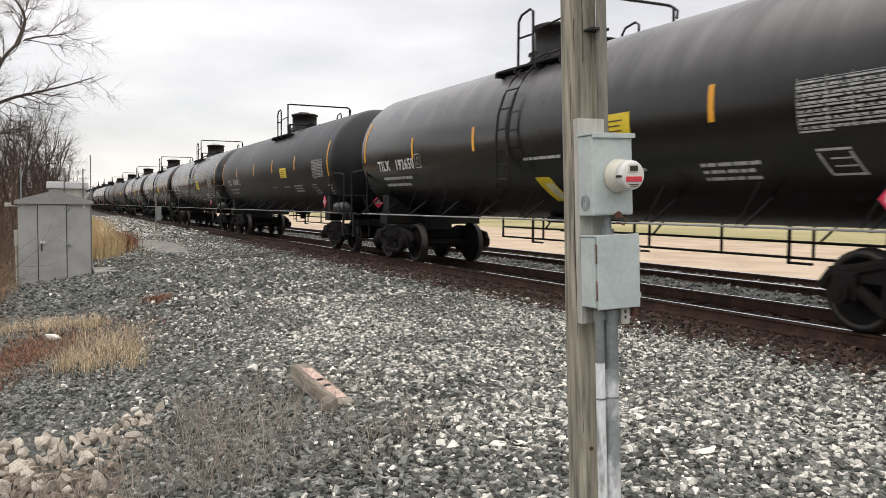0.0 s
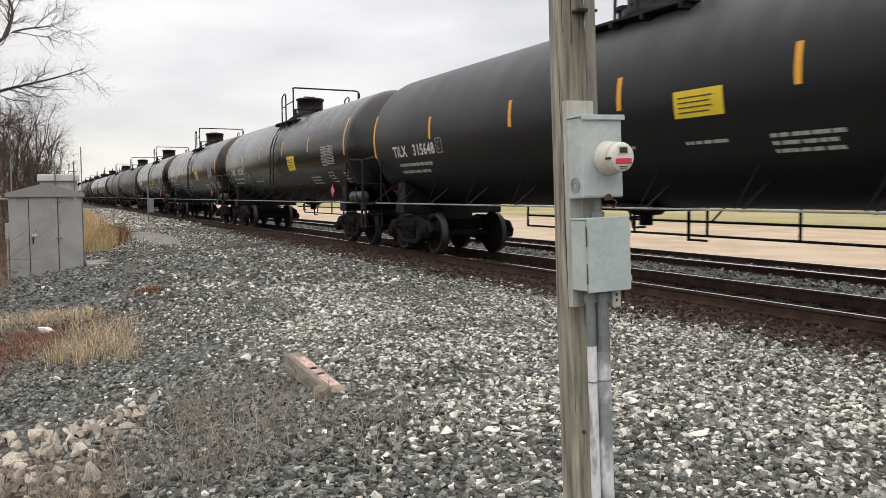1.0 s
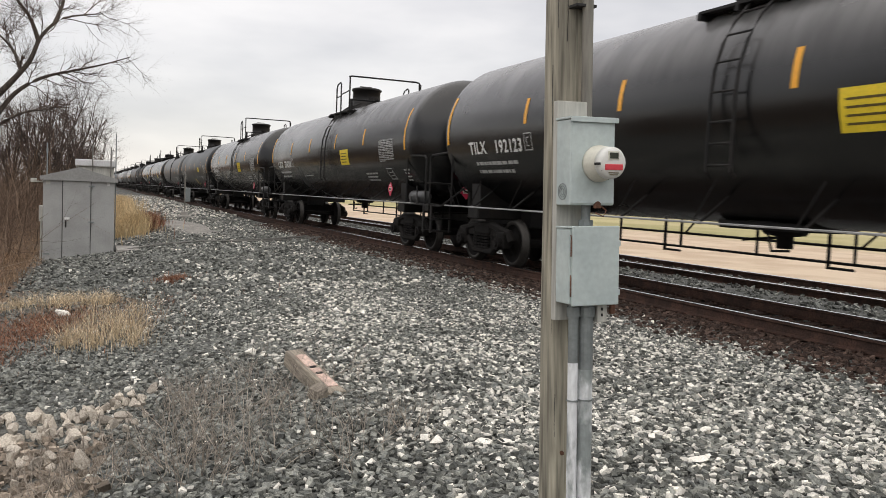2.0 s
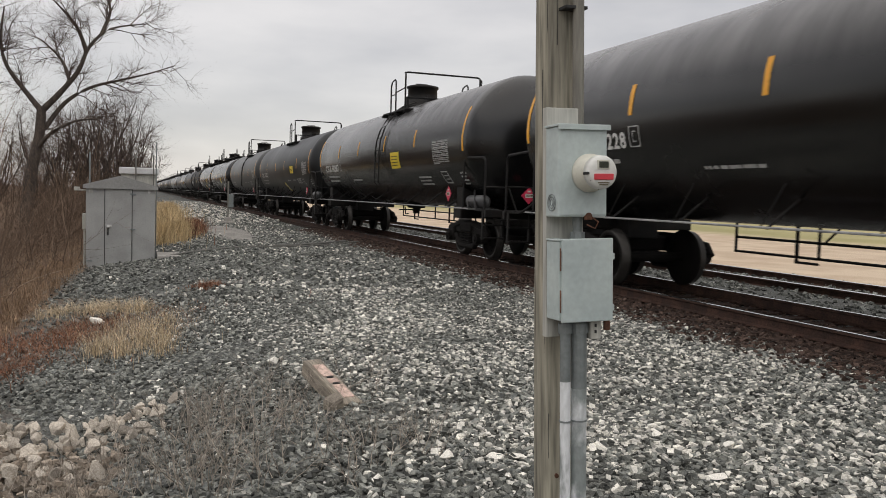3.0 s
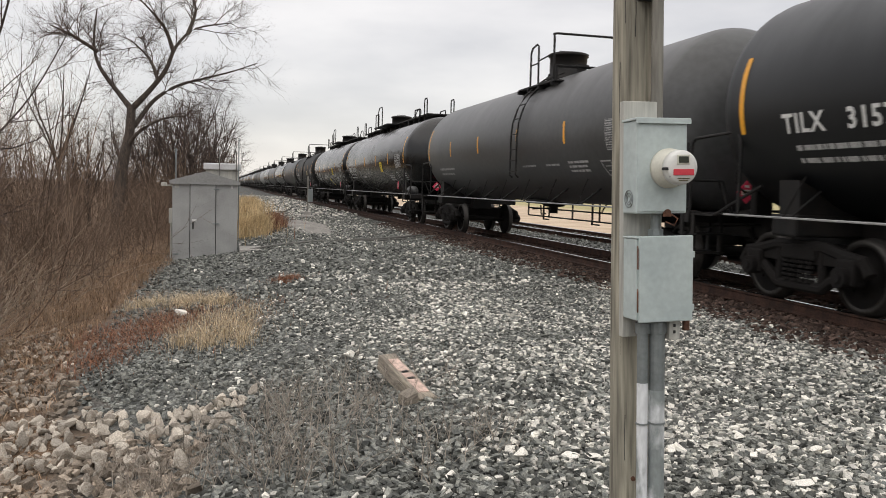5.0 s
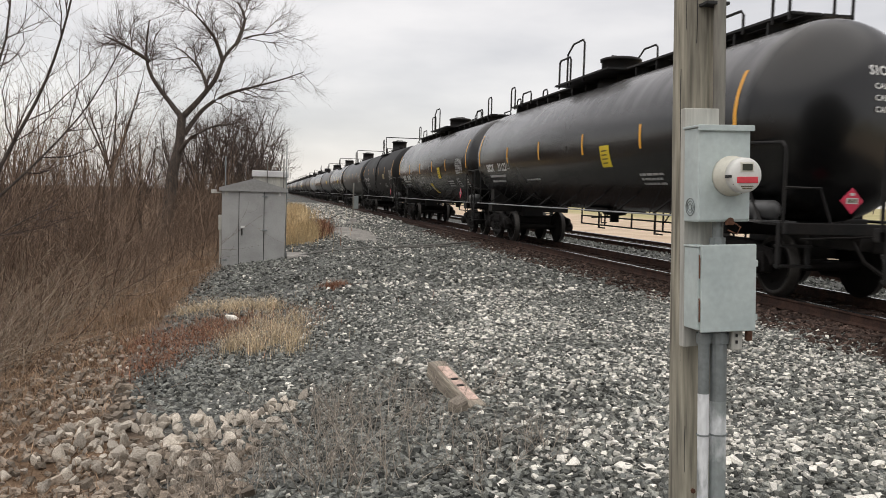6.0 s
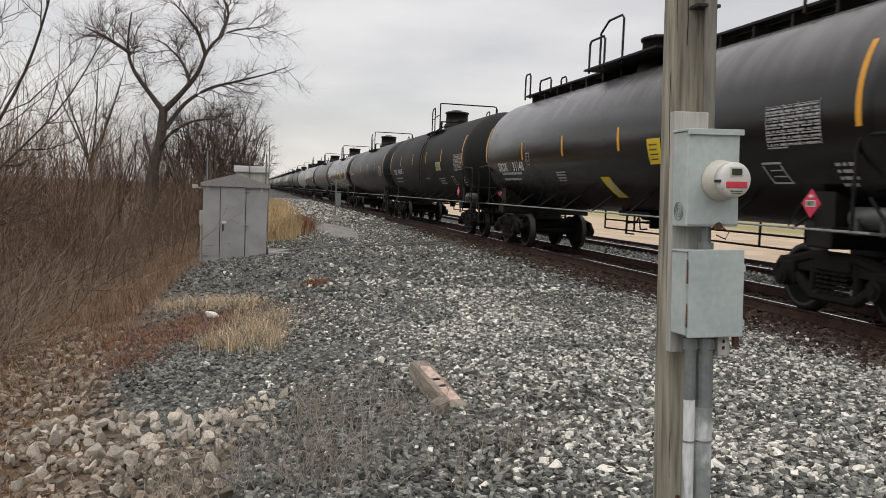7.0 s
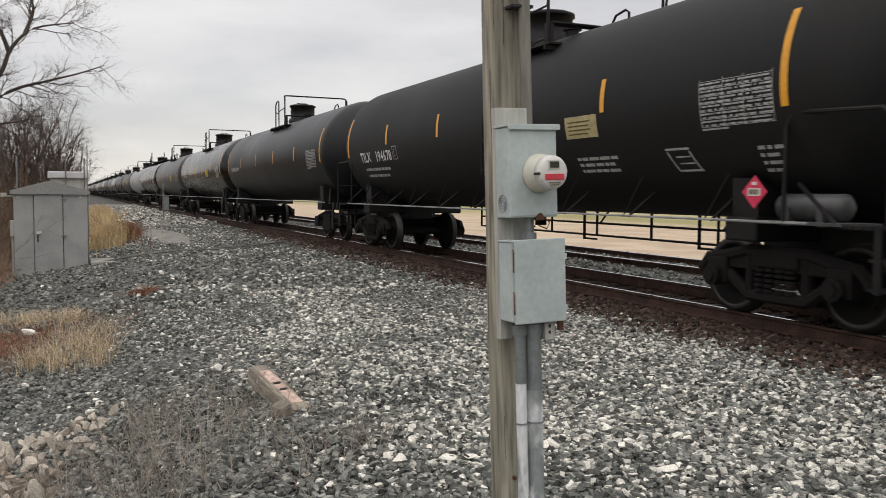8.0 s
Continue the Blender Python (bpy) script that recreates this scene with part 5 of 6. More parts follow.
def ground_cable():
    c = thing("cable", pose(0, 0, 0), "loose grey cable lying across the stones", "cable")
    bm = bmesh.new()
    pts = []
    for k in range(40):
        u = k / 39
        x = 1.9 + 6.3 * u
        y = 23.0 + 3.6 * u + 0.35 * math.sin(7 * u) - 1.6 * u * (1 - u)
        pts.append((x, y, float(ground_z(x, y)) + 0.045))
    pipe(bm, pts, 0.028, 6)
    part("strand", bm, "cable", c)
    bm = bmesh.new()
    pipe(bm, [(x, y + 0.35 + 0.5 * (x - 5) / 3, z + 0.01) for x, y, z in pts[20:38]], 0.03, 6)
    part("strand", bm, "cable", c)


ground_cable()


# ---------------------------------------------------------------- timber offcut and loose rocks
def rock_mesh(seed, mat, sub=2, rough=0.35):
    bm = bmesh.new()
    bmesh.ops.create_icosphere(bm, subdivisions=sub, radius=1)
    rng = random.Random(seed)
    cuts = [(Vector((rng.gauss(0, 1), rng.gauss(0, 1), rng.gauss(0, 1))).normalized(), rng.uniform(0.36, 0.66)) for _ in range(12)]
    for v in bm.verts:
        for nrm, d in cuts:
            k = v.co.dot(nrm) - d
            if k > 0:
                v.co -= nrm * k
        v.co *= 1 + rough * 0.25 * noise.noise(v.co * 1.7 + Vector((seed, 0, 0)))
    return mesh_of(bm, "rock", mat)


def timber_offcut():
    t = thing("timber_offcut", pose(3.01, 6.90, -0.055), "weathered timber offcut with pink paint propped on a stone", "timber")
    d = Vector((0.25, -0.84, -0.26))
    m = Matrix.Translation((0.0, 0.0, 0.075)) @ d.to_track_quat("X", "Z").to_matrix().to_4x4() @ Matrix.Diagonal((0.98, 0.95, 0.95, 1))
    bm = bmesh.new()
    box(bm, (-0.44, -0.085, -0.08), (0.36, 0.085, 0.08), 0.014)
    bmesh.ops.subdivide_edges(bm, edges=[e for e in bm.edges if e.calc_length() > 0.5], cuts=8)
    for v in bm.verts:
        v.co += Vector((0, 0.010 * noise.noise(v.co * 5), 0.010 * noise.noise(v.co * 5 + Vector((9, 0, 0)))))
    part("block", bm, "old_wood", t, m=m)
    for a, b in ((-0.32, -0.10), (-0.06, 0.02), (0.05, 0.27)):
        bm = bmesh.new()
        box(bm, (a, -0.05, 0.072), (b, 0.055, 0.088), 0.006)
        part("painted_batten", bm, "pink_paint", t, "flaking pink paint", m=m)
    for a, k in ((-0.08, 0.01), (0.035, 0.012)):
        bm = bmesh.new()
        box(bm, (a - k, -0.03, 0.07), (a + k, 0.03, 0.094), 0.003)
        part("bracket", bm, "dark_gap", t, m=m)
    bm = bmesh.new()
    box(bm, (-0.07, -0.06, -0.13), (0.07, 0.06, 0.12), 0.03)
    part("prop", bm, "old_wood", t, m=pose(-0.07, -0.36, 0.0, 12, -14, 30))


timber_offcut()
ROCKS = [rock_mesh(k, "limestone") for k in range(10)]
PALE = [rock_mesh(k + 20, "stone_light") for k in range(4)]
rng = random.Random(11)
for x, y, s, flat in ((3.31, 5.12, 0.085, 0.5), (3.36, 5.02, 0.095, 0.55), (2.75, 8.48, 0.09, 0.8), (0.91, 13.02, 0.13, 0.8), (3.62, 4.9, 0.07, 0.6), (3.74, 4.82, 0.065, 0.6),
                      (4.70, 4.04, 0.08, 0.7), (4.87, 4.93, 0.085, 0.5), (1.6, 8.3, 0.06, 0.8), (1.67, 8.47, 0.055, 0.8), (3.1, 6.4, 0.05, 0.7), (5.2, 4.6, 0.075, 0.6)):
    r = put("rock", PALE[rng.randrange(4)], None, Matrix.LocRotScale((x, y, float(ground_z(x, y)) + s * flat * 0.45), Euler((rng.uniform(-0.3, 0.3), rng.uniform(-0.3, 0.3), rng.uniform(0, 6))), (s * 1.2, s, s * flat)))
    tagged(r, "pale loose rock lying on the grey stones", "rock", "pale loose rocks")
for k in range(298):
    if k < 225:
        u = rng.random()
        x, y = -0.45 + 2.0 * u + rng.gauss(0, 0.12), 8.55 - 0.55 * u * u - abs(rng.gauss(0, 0.75)) * (1.25 - 0.5 * u)
    else:
        u = rng.random()
        x, y = -0.35 - 0.5 * u + rng.gauss(0, 0.30), 8.3 + 5.0 * u + rng.gauss(0, 0.35)
    s = rng.uniform(0.025, 0.05) if k >= 225 else rng.uniform(0.045, 0.075) if k % 4 else rng.uniform(0.075, 0.10)
    r = put("riprap_rock", ROCKS[rng.randrange(10)], None, Matrix.LocRotScale((x, y, float(ground_z(x, y)) + s * rng.uniform(0.3, 0.95)), Euler((rng.uniform(0, 6), rng.uniform(0, 6), rng.uniform(0, 6))), (s * rng.uniform(1.0, 1.35), s, s * rng.uniform(0.6, 0.9))))
    tagged(r, "pale limestone riprap rock piled on the bank", "rock", "riprap rocks on the bank")


# ---------------------------------------------------------------- small stones
def stone_field(name, xs, ys, sizes, mat, label, seed, sink=0.25):
    """Many small angular stones in one mesh."""
    base = np.array([(a, b, c) for a in (-0.78, 0.78) for b in (-0.78, 0.78) for c in (-0.78, 0.78)])
    quads = ((0, 1, 3, 2), (4, 6, 7, 5), (0, 4, 5, 1), (2, 3, 7, 6), (0, 2, 6, 4), (1, 5, 7, 3))
    faces = np.array([t for q in quads for t in ((q[0], q[1], q[2]), (q[0], q[2], q[3]))])
    rs = np.random.RandomState(seed)
    n, k = len(xs), len(base)
    v = base[None] * (1 + 0.36 * rs.uniform(-1, 1, (n, k, 3)))
    v = v * (sizes[:, None, None] * np.stack([rs.uniform(0.85, 1.5, n), rs.uniform(0.7, 1.0, n), rs.uniform(0.45, 0.8, n)], -1)[:, None, :])
    a, b = rs.uniform(0, 2 * np.pi, n), rs.uniform(-0.75, 0.75, n)
    ca, sa, cb, sb = np.cos(a)[:, None], np.sin(a)[:, None], np.cos(b)[:, None], np.sin(b)[:, None]
    x, y, z = v[..., 0], v[..., 1], v[..., 2]
    x, z = x * cb + z * sb, -x * sb + z * cb
    x, y = x * ca - y * sa, x * sa + y * ca
    v = np.stack([x + xs[:, None], y + ys[:, None], z + (ground_z(xs, ys) + sizes * sink)[:, None]], -1)
    f = (faces[None] + (np.arange(n) * k)[:, None, None]).reshape(-1, 3)
    ob = put(name, raw_mesh(name, v.reshape(-1, 3), f, mat))
    return tagged(ob, label, "gravel", kind="stuff")


def scatter(n, x0, x1, y0, y1, seed, keep=None):
    rs = np.random.RandomState(seed)
    x, y = rs.uniform(x0, x1, n), rs.uniform(y0, y1, n)
    if keep is not None:
        k = rs.uniform(0, 1, n) < keep(x, y)
        x, y = x[k], y[k]
    return x, y, rs


def patchy(x, y, s=0.55):
    return np.array([0.5 + 0.5 * noise.noise((a * s, b * s, 4.2)) for a, b in zip(x, y)])


EDGE = lambda x, y: np.clip((8.45 - x) * 1.4, 0, 1) * np.clip((x - np.interp(y, (2, 7, 7.9, 9, 14, 26, 45), (1.3, 1.15, 0.5, -0.1, -0.4, -0.2, 1.5))) * 1.6, 0, 1)
RUBBLE = lambda x, y: np.clip((np.interp(y, (5, 7.6, 8.1, 11, 14), (1.45, 1.4, 0.45, -0.2, -0.9)) - x) * 3, 0, 1) * np.interp(x, (-3.0, -1.5, -0.3, 0.5), (0.03, 0.15, 0.6, 0.9))
x, y, rs = scatter(9000, -3.0, 1.8, 4.5, 14, 12, RUBBLE)
stone_field("riprap_rubble", x, y, rs.uniform(0.018, 0.055, len(x)), "riprap", "tan limestone rubble between the larger rocks", 12, 0.4)
x, y, rs = scatter(80000, -0.6, 8.5, 1.6, 13, 1, EDGE)
stone_field("dark_gravel", x, y, rs.uniform(0.012, 0.031, len(x)), "stone_dark", "dark blue-grey crushed stone spread over the pad", 1)
x, y, rs = scatter(30000, -0.8, 8.5, 13, 46, 2, EDGE)
stone_field("dark_gravel", x, y, rs.uniform(0.022, 0.044, len(x)), "stone_dark", "dark blue-grey crushed stone spread over the pad", 2)
WHITE = lambda x, y: EDGE(x, y) * np.clip((patchy(x, y) - 0.33) * 2.0, 0.12, 1) * np.interp(x, (1.0, 2.6, 3.6, 7.0, 8.3), (0.06, 0.25, 0.9, 1.0, 0.6)) * np.interp(y, (2, 12, 18, 40), (1, 1, 0.5, 0.5))
x, y, rs = scatter(70000, 0.8, 8.4, 1.6, 14, 3, WHITE)
stone_field("pale_gravel", x, y, rs.uniform(0.010, 0.025, len(x)) * rs.choice([0.8, 1.0, 1.35], len(x), p=[0.5, 0.38, 0.12]), "stone_light", "scattered white and pale limestone chips", 3, 0.55)
x, y, rs = scatter(7000, 3.4, 8.0, 1.8, 8.5, 16, lambda x, y: np.interp(x, (3.4, 4.6, 7.4, 8.0), (0.2, 0.8, 0.8, 0.3)))
stone_field("pale_gravel", x, y, rs.uniform(0.010, 0.026, len(x)), "stone_light", "scattered white and pale limestone chips", 16, 0.6)
x, y, rs = scatter(13000, 0.8, 8.4, 14, 46, 4, WHITE)
stone_field("pale_gravel", x, y, rs.uniform(0.02, 0.042, len(x)), "stone_light", "scattered white and pale limestone chips", 4, 0.5)
x, y, rs = scatter(4500, 1.2, 8.3, -9, 1.6, 17)
stone_field("dark_gravel", x, y, rs.uniform(0.03, 0.06, len(x)), "stone_dark", "dark blue-grey crushed stone spread over the pad", 17)
x, y, rs = scatter(6000, 2.6, 8.4, 44, 110, 14)
stone_field("dark_gravel", x, y, rs.uniform(0.05, 0.10, len(x)), "stone_dark", "dark blue-grey crushed stone beyond the post", 14)
x, y, rs = scatter(3000, 2.8, 8.4, 44, 110, 15)
stone_field("pale_gravel", x, y, rs.uniform(0.05, 0.10, len(x)), "stone_light", "pale limestone chips beyond the post", 15)
x, y, rs = scatter(15000, 7.5, 9.1, 1.5, 36, 5, lambda x, y: np.clip((x - 7.5) * 1.3, 0, 1))
stone_field("rusty_ballast", x, y, rs.uniform(0.02, 0.045, len(x)), "stone_rusty", "rust-stained ballast along the rail", 5, 0.3)
x, y, rs = scatter(5000, 9.0, 10.5, 2, 40, 6)
stone_field("rusty_ballast", x, y, rs.uniform(0.02, 0.04, len(x)), "stone_rusty", "rust-stained ballast between the rails", 6, 0.2)
x, y, rs = scatter(7000, 10.55, 16.2, 3, 44, 7)
stone_field("grey_ballast", x, y, rs.uniform(0.025, 0.05, len(x)), "stone_dark", "grey ballast between the two tracks", 7, 0.25)


# ---------------------------------------------------------------- plants
def tube_arrays(paths, sides=4):
    """Tapered tubes along many paths: a list of (points, radii)."""
    V, F, base = [], [], 0
    ang = [2 * math.pi * k / sides for k in range(sides)]
    for pts, rad in paths:
        m = len(pts)
        for i, p in enumerate(pts):
            d = (pts[min(i + 1, m - 1)] - pts[max(i - 1, 0)]).normalized()
            side = d.cross(Vector((0.9, 0.3, 0.1)) if abs(d.x) < 0.8 else Vector((0, 0.3, 1))).normalized()
            up = side.cross(d)
            for a in ang:
                V.append(p + rad[i] * (math.cos(a) * side + math.sin(a) * up))
        for i in range(m - 1):
            for k in range(sides):
                F.append((base + i * sides + k, base + i * sides + (k + 1) % sides, base + (i + 1) * sides + (k + 1) % sides, base + (i + 1) * sides + k))
        base += m * sides
    return np.array([v[:] for v in V]), np.array(F)


def grow(start, direction, length, radius, rng, wander=0.25, lift=0.05, n=6):
    pts, rad, p, d = [start.copy()], [radius], start.copy(), direction.normalized()
    for i in range(n):
        d = (d + Vector((rng.gauss(0, wander), rng.gauss(0, wander), rng.gauss(0, wander) + lift))).normalized()
        p = p + d * (length / n)
        pts.append(p.copy())
        rad.append(radius * (1 - 0.8 * (i + 1) / n))
    return pts, rad


def sprout(paths, out, rng, count, length, radius, spread=0.9, start=0.25, n=5, lift=0.06, wander=0.22):
    for pts, rad in paths:
        m = len(pts)
        for _ in range(count):
            i = rng.randrange(max(1, int(m * start)), m)
            d = (pts[i] - pts[i - 1]).normalized()
            side = Vector((rng.gauss(0, 1), rng.gauss(0, 1), rng.gauss(0, 0.8)))
            side = (side - d * side.dot(d)).normalized()
            out.append(grow(pts[i], d + side * spread * rng.uniform(0.6, 1.3), length * rng.uniform(0.5, 1.2), min(radius, rad[i] * 0.75), rng, wander, lift, n))
    return out


def tree_thing(name, limbs, seed, m, label, counts=((5, 2.6, 0.05), (4, 1.3, 0.02), (4, 0.8, 0.010)), group="", lift=0.13):
    rng = random.Random(seed)
    tree = thing(name, m, label, "tree", group)
    v, f = tube_arrays(limbs[:1], 12)
    put("trunk", raw_mesh("trunk", v, f, "bark", True), tree)
    for one in limbs[1:]:
        v, f = tube_arrays([one], 8)
        put("limb", raw_mesh("limb", v, f, "bark", True), tree)
    level, all_twigs = limbs[1:], []
    for i, (count, length, radius) in enumerate(counts):
        level = sprout(level, [], rng, count, length, radius, n=5 if i < 2 else 4, lift=lift)
        all_twigs += level
    v, f = tube_arrays(all_twigs, 3)
    put("branchwork", raw_mesh("branchwork", v, f, "twig"), tree)["kind"] = "stuff"
    return tree


def along(points, r0, r1, sub=4):
    """A limb through a few control points, smoothed and tapered."""
    P = [Vector(p) for p in points]
    out = []
    for i in range(len(P) - 1):
        a, b, c, d = P[max(i - 1, 0)], P[i], P[i + 1], P[min(i + 2, len(P) - 1)]
        for k in range(sub):
            t = k / sub
            out.append(0.5 * ((2 * b) + (c - a) * t + (2 * a - 5 * b + 4 * c - d) * t * t + (3 * b - a - 3 * c + d) * t ** 3))
    out.append(P[-1])
    n = len(out) - 1
    return out, [r0 + (r1 - r0) * i / n for i in range(n + 1)]


big = [
    along([(-0.42, 0, -2.0), (-0.30, 0, 0.4), (-0.1, 0, 2.2), (0.25, 0, 3.9), (0.35, 0, 5.4)], 0.36, 0.22),
    along([(0.35, 0, 5.2), (-0.3, 0.3, 6.0), (-1.3, 0.5, 7.4), (-1.6, 0.6, 8.7), (-1.4, 0.3, 10.4)], 0.17, 0.03),
    along([(-1.4, 0.5, 8.2), (-2.6, 0.2, 8.9), (-3.6, -0.3, 9.3)], 0.12, 0.03),
    along([(0.35, 0, 5.2), (1.2, -0.3, 6.1), (2.1, -0.4, 7.3), (2.6, -0.2, 8.6), (3.6, 0.2, 9.7), (5.4, 0.5, 10.2)], 0.18, 0.025),
    along([(2.5, -0.3, 8.3), (2.0, -0.5, 9.6), (0.9, -0.8, 10.8)], 0.13, 0.03),
    along([(3.2, 0.1, 9.4), (3.6, 0.6, 10.8), (3.2, 0.9, 11.8)], 0.11, 0.03),
    along([(0.5, 0, 4.3), (1.4, 0.4, 5.7), (2.6, 0.6, 6.6), (4.0, 0.7, 7.1), (5.6, 0.6, 7.6), (6.9, 0.4, 8.1)], 0.13, 0.02),
    along([(0.1, 0, 3.1), (0.8, -0.6, 4.0), (2.0, -0.9, 4.7), (3.2, -1.0, 4.9)], 0.12, 0.03),
    along([(1.7, -0.4, 6.8), (1.2, 0.6, 8.0), (0.2, 1.0, 9.0)], 0.11, 0.03),
]
tree_thing("bare_tree", big, 5, pose(-3.75, 48, 0.25), "tall bare deciduous tree with forked grey-brown trunk", ((10, 2.4, 0.036), (10, 1.35, 0.018), (7, 0.85, 0.012)), lift=0.03)


near_tree = [
    along([(0, 0, -0.5), (0.15, 0, 0.9), (0.4, 0, 1.8)], 0.049, 0.042),
    along([(0.4, 0, 1.8), (0.9, 0.1, 3.0), (1.5, 0.2, 4.3), (1.9, 0.1, 5.6), (2.1, 0, 6.8)], 0.035, 0.007),
    along([(0.4, 0, 1.7), (0.5, -0.3, 3.2), (1.1, -0.4, 4.8), (1.2, -0.5, 6.6)], 0.032, 0.007),
    along([(0.6, 0, 2.2), (1.4, 0.3, 3.1), (2.1, 0.4, 4.0), (2.7, 0.5, 5.2)], 0.023, 0.006),
    along([(0.3, 0, 1.4), (-0.2, 0.3, 2.8), (-0.5, 0.4, 4.4), (-0.4, 0.4, 6.0)], 0.029, 0.007),
    along([(0.3, 0, 1.2), (1.0, -0.5, 1.9), (1.9, -0.8, 2.4)], 0.017, 0.005),
]
tree_thing("bare_tree", near_tree, 9, pose(-3.5, 14.0, float(ground_z(-3.5, 14.0))), "slender bare tree arching over the bank", ((9, 1.7, 0.013), (6, 1.0, 0.008), (4, 0.6, 0.005)), "bare trees behind the shed")


def shrub_meshes(seed, stems, height, spread, r=0.012, lean=0.25):
    rng = random.Random(seed)
    main = []
    for _ in range(stems):
        a = rng.uniform(0, 2 * math.pi)
        q = spread * math.sqrt(rng.random())
        main.append(grow(Vector((q * math.cos(a), q * math.sin(a), -0.15)), Vector((rng.gauss(0, lean), rng.gauss(0, lean), 1)), height * rng.uniform(0.55, 1.05), r * rng.uniform(0.7, 1.3), rng, lean * 0.42, 0.02, 7))
    a = sprout(main, [], rng, 5, height * 0.33, r * 0.55, 0.75 + lean * 0.4, 0.25, 4)
    b = sprout(a, [], rng, 2, height * 0.16, r * 0.3, 0.8, 0.2, 3)
    v, f = tube_arrays(main, 4)
    v2, f2 = tube_arrays(a + b, 3)
    return raw_mesh("stems", v, f, "shrub"), raw_mesh("twigs", v2, f2, "shrub")


def shrubs(kind, meshes, places, label, category, group):
    for x, y, s, a in places:
        e = thing(kind, Matrix.LocRotScale((x, y, float(ground_z(x, y))), Euler((0, 0, a)), (s, s, s)), label, category, group)
        k = int(abs(x * 7 + y * 3)) % len(meshes)
        put("stalk", meshes[k][0], e)["kind"] = "stuff"
        put("branchwork", meshes[k][1], e)["kind"] = "stuff"


rng = random.Random(21)
low = [shrub_meshes(30 + k, 16, 2.6, 1.1, 0.008, 0.62) for k in range(4)]
tall = [shrub_meshes(40 + k, 8, 6.0, 1.2, 0.026) for k in range(4)]
places = []
for y in np.arange(9.0, 46.0, 1.15):
    edge = float(np.interp(y, (8, 12, 18, 24, 30, 46), (-2.6, -2.2, -1.5, -1.0, -0.9, -0.2)))
    for row in range(3):
        places.append((edge - 0.4 - row * 1.5 + rng.gauss(0, 0.35), y + rng.uniform(-0.6, 0.6), rng.uniform(0.45, 0.9) if rng.random() < 0.6 else rng.uniform(0.9, 1.8), rng.uniform(0, 6)))
shrubs("shrub", low, places, "leafless brown shrub in the thicket on the bank", "shrub", "thicket on the bank")
places = [(float(np.interp(y, (14, 30, 60, 90), (-5.5, -4.5, -3.0, -1.0))) - rng.uniform(0, 7), y, rng.uniform(0.8, 1.25), rng.uniform(0, 6)) for y in np.arange(13, 90, 1.1)]
places += [(rng.uniform(-3.3, 0.9), rng.uniform(46, 62), rng.uniform(0.5, 0.85), rng.uniform(0, 6)) for _ in range(30)]
places += [(rng.uniform(-9, -4.5), rng.uniform(14, 34), rng.uniform(0.55, 0.95), rng.uniform(0, 6)) for _ in range(24)]
shrubs("sapling", tall, places, "thin leafless sapling clump standing in the thicket", "tree", "saplings in the thicket")
for k, (x, y, s) in enumerate(((-6.5, 16, 1.0), (-10.5, 33, 1.1), (-0.8, 62, 0.9), (0.6, 70, 0.85), (-9, 60, 1.1), (-14, 45, 1.2))):
    rr = random.Random(60 + k)
    limbs = [along([(0, 0, -0.5), (0.1, 0, 2), (0.25, 0.1, 4)], 0.15, 0.10)]
    for j in range(6):
        a = 2 * math.pi * j / 6 + rr.uniform(-0.4, 0.4)
        z = rr.uniform(1.8, 4.0)
        limbs.append(along([(0.15, 0, z), (0.7 * math.cos(a), 0.7 * math.sin(a), z + 1.6), (1.7 * math.cos(a), 1.7 * math.sin(a), z + 3.8), (2.3 * math.cos(a), 2.3 * math.sin(a), z + 5.6)], 0.075, 0.012))
    tree_thing("bare_tree", limbs, 70 + k, Matrix.LocRotScale((x, y, float(ground_z(x, y))), Euler((0, 0, k)), (s, s, s)), "slim bare tree rising above the thicket", ((6, 2.0, 0.03), (4, 1.1, 0.014), (4, 0.7, 0.008)), "bare trees behind the shed")


def copse_tree(k, x, y, s):
    """A many-stemmed bare tree with a dense, rounded crown of fine twigs."""
    rr = random.Random(160 + k)
    limbs = [along([(0, 0, -0.5), (0.1, 0, 1.2), (rr.uniform(-0.3, 0.3), 0.1, 2.6)], 0.13, 0.09)]
    for j in range(8):
        a = 2 * math.pi * j / 8 + rr.uniform(-0.4, 0.4)
        z, q = rr.uniform(0.8, 2.6), rr.uniform(0.6, 1.1)
        limbs.append(along([(0.05, 0, z), (0.6 * q * math.cos(a), 0.6 * q * math.sin(a), z + 1.3), (1.4 * q * math.cos(a), 1.4 * q * math.sin(a), z + 3.0),
                            (1.7 * q * math.cos(a), 1.7 * q * math.sin(a), z + 4.6)], 0.065, 0.012))
    tree_thing("bare_tree", limbs, 170 + k, Matrix.LocRotScale((x, y, float(ground_z(x, y))), Euler((0, 0, k)), (s, s, s)),
               "dense dark leafless tree in the copse beyond the shed", ((9, 1.7, 0.030), (12, 0.95, 0.018)), "bare trees in the copse", lift=0.01)


for k, (x, y, s) in enumerate(((-3.0, 55, 1.0), (-2.0, 58, 1.15), (-1.1, 56, 1.0), (-0.3, 60, 1.1), (0.5, 58, 0.85), (1.1, 63, 0.85), (1.7, 68, 0.65), (-4.6, 57, 1.0), (-6.4, 54, 0.9), (0.2, 53, 0.7))):
    copse_tree(k, x, y, s)


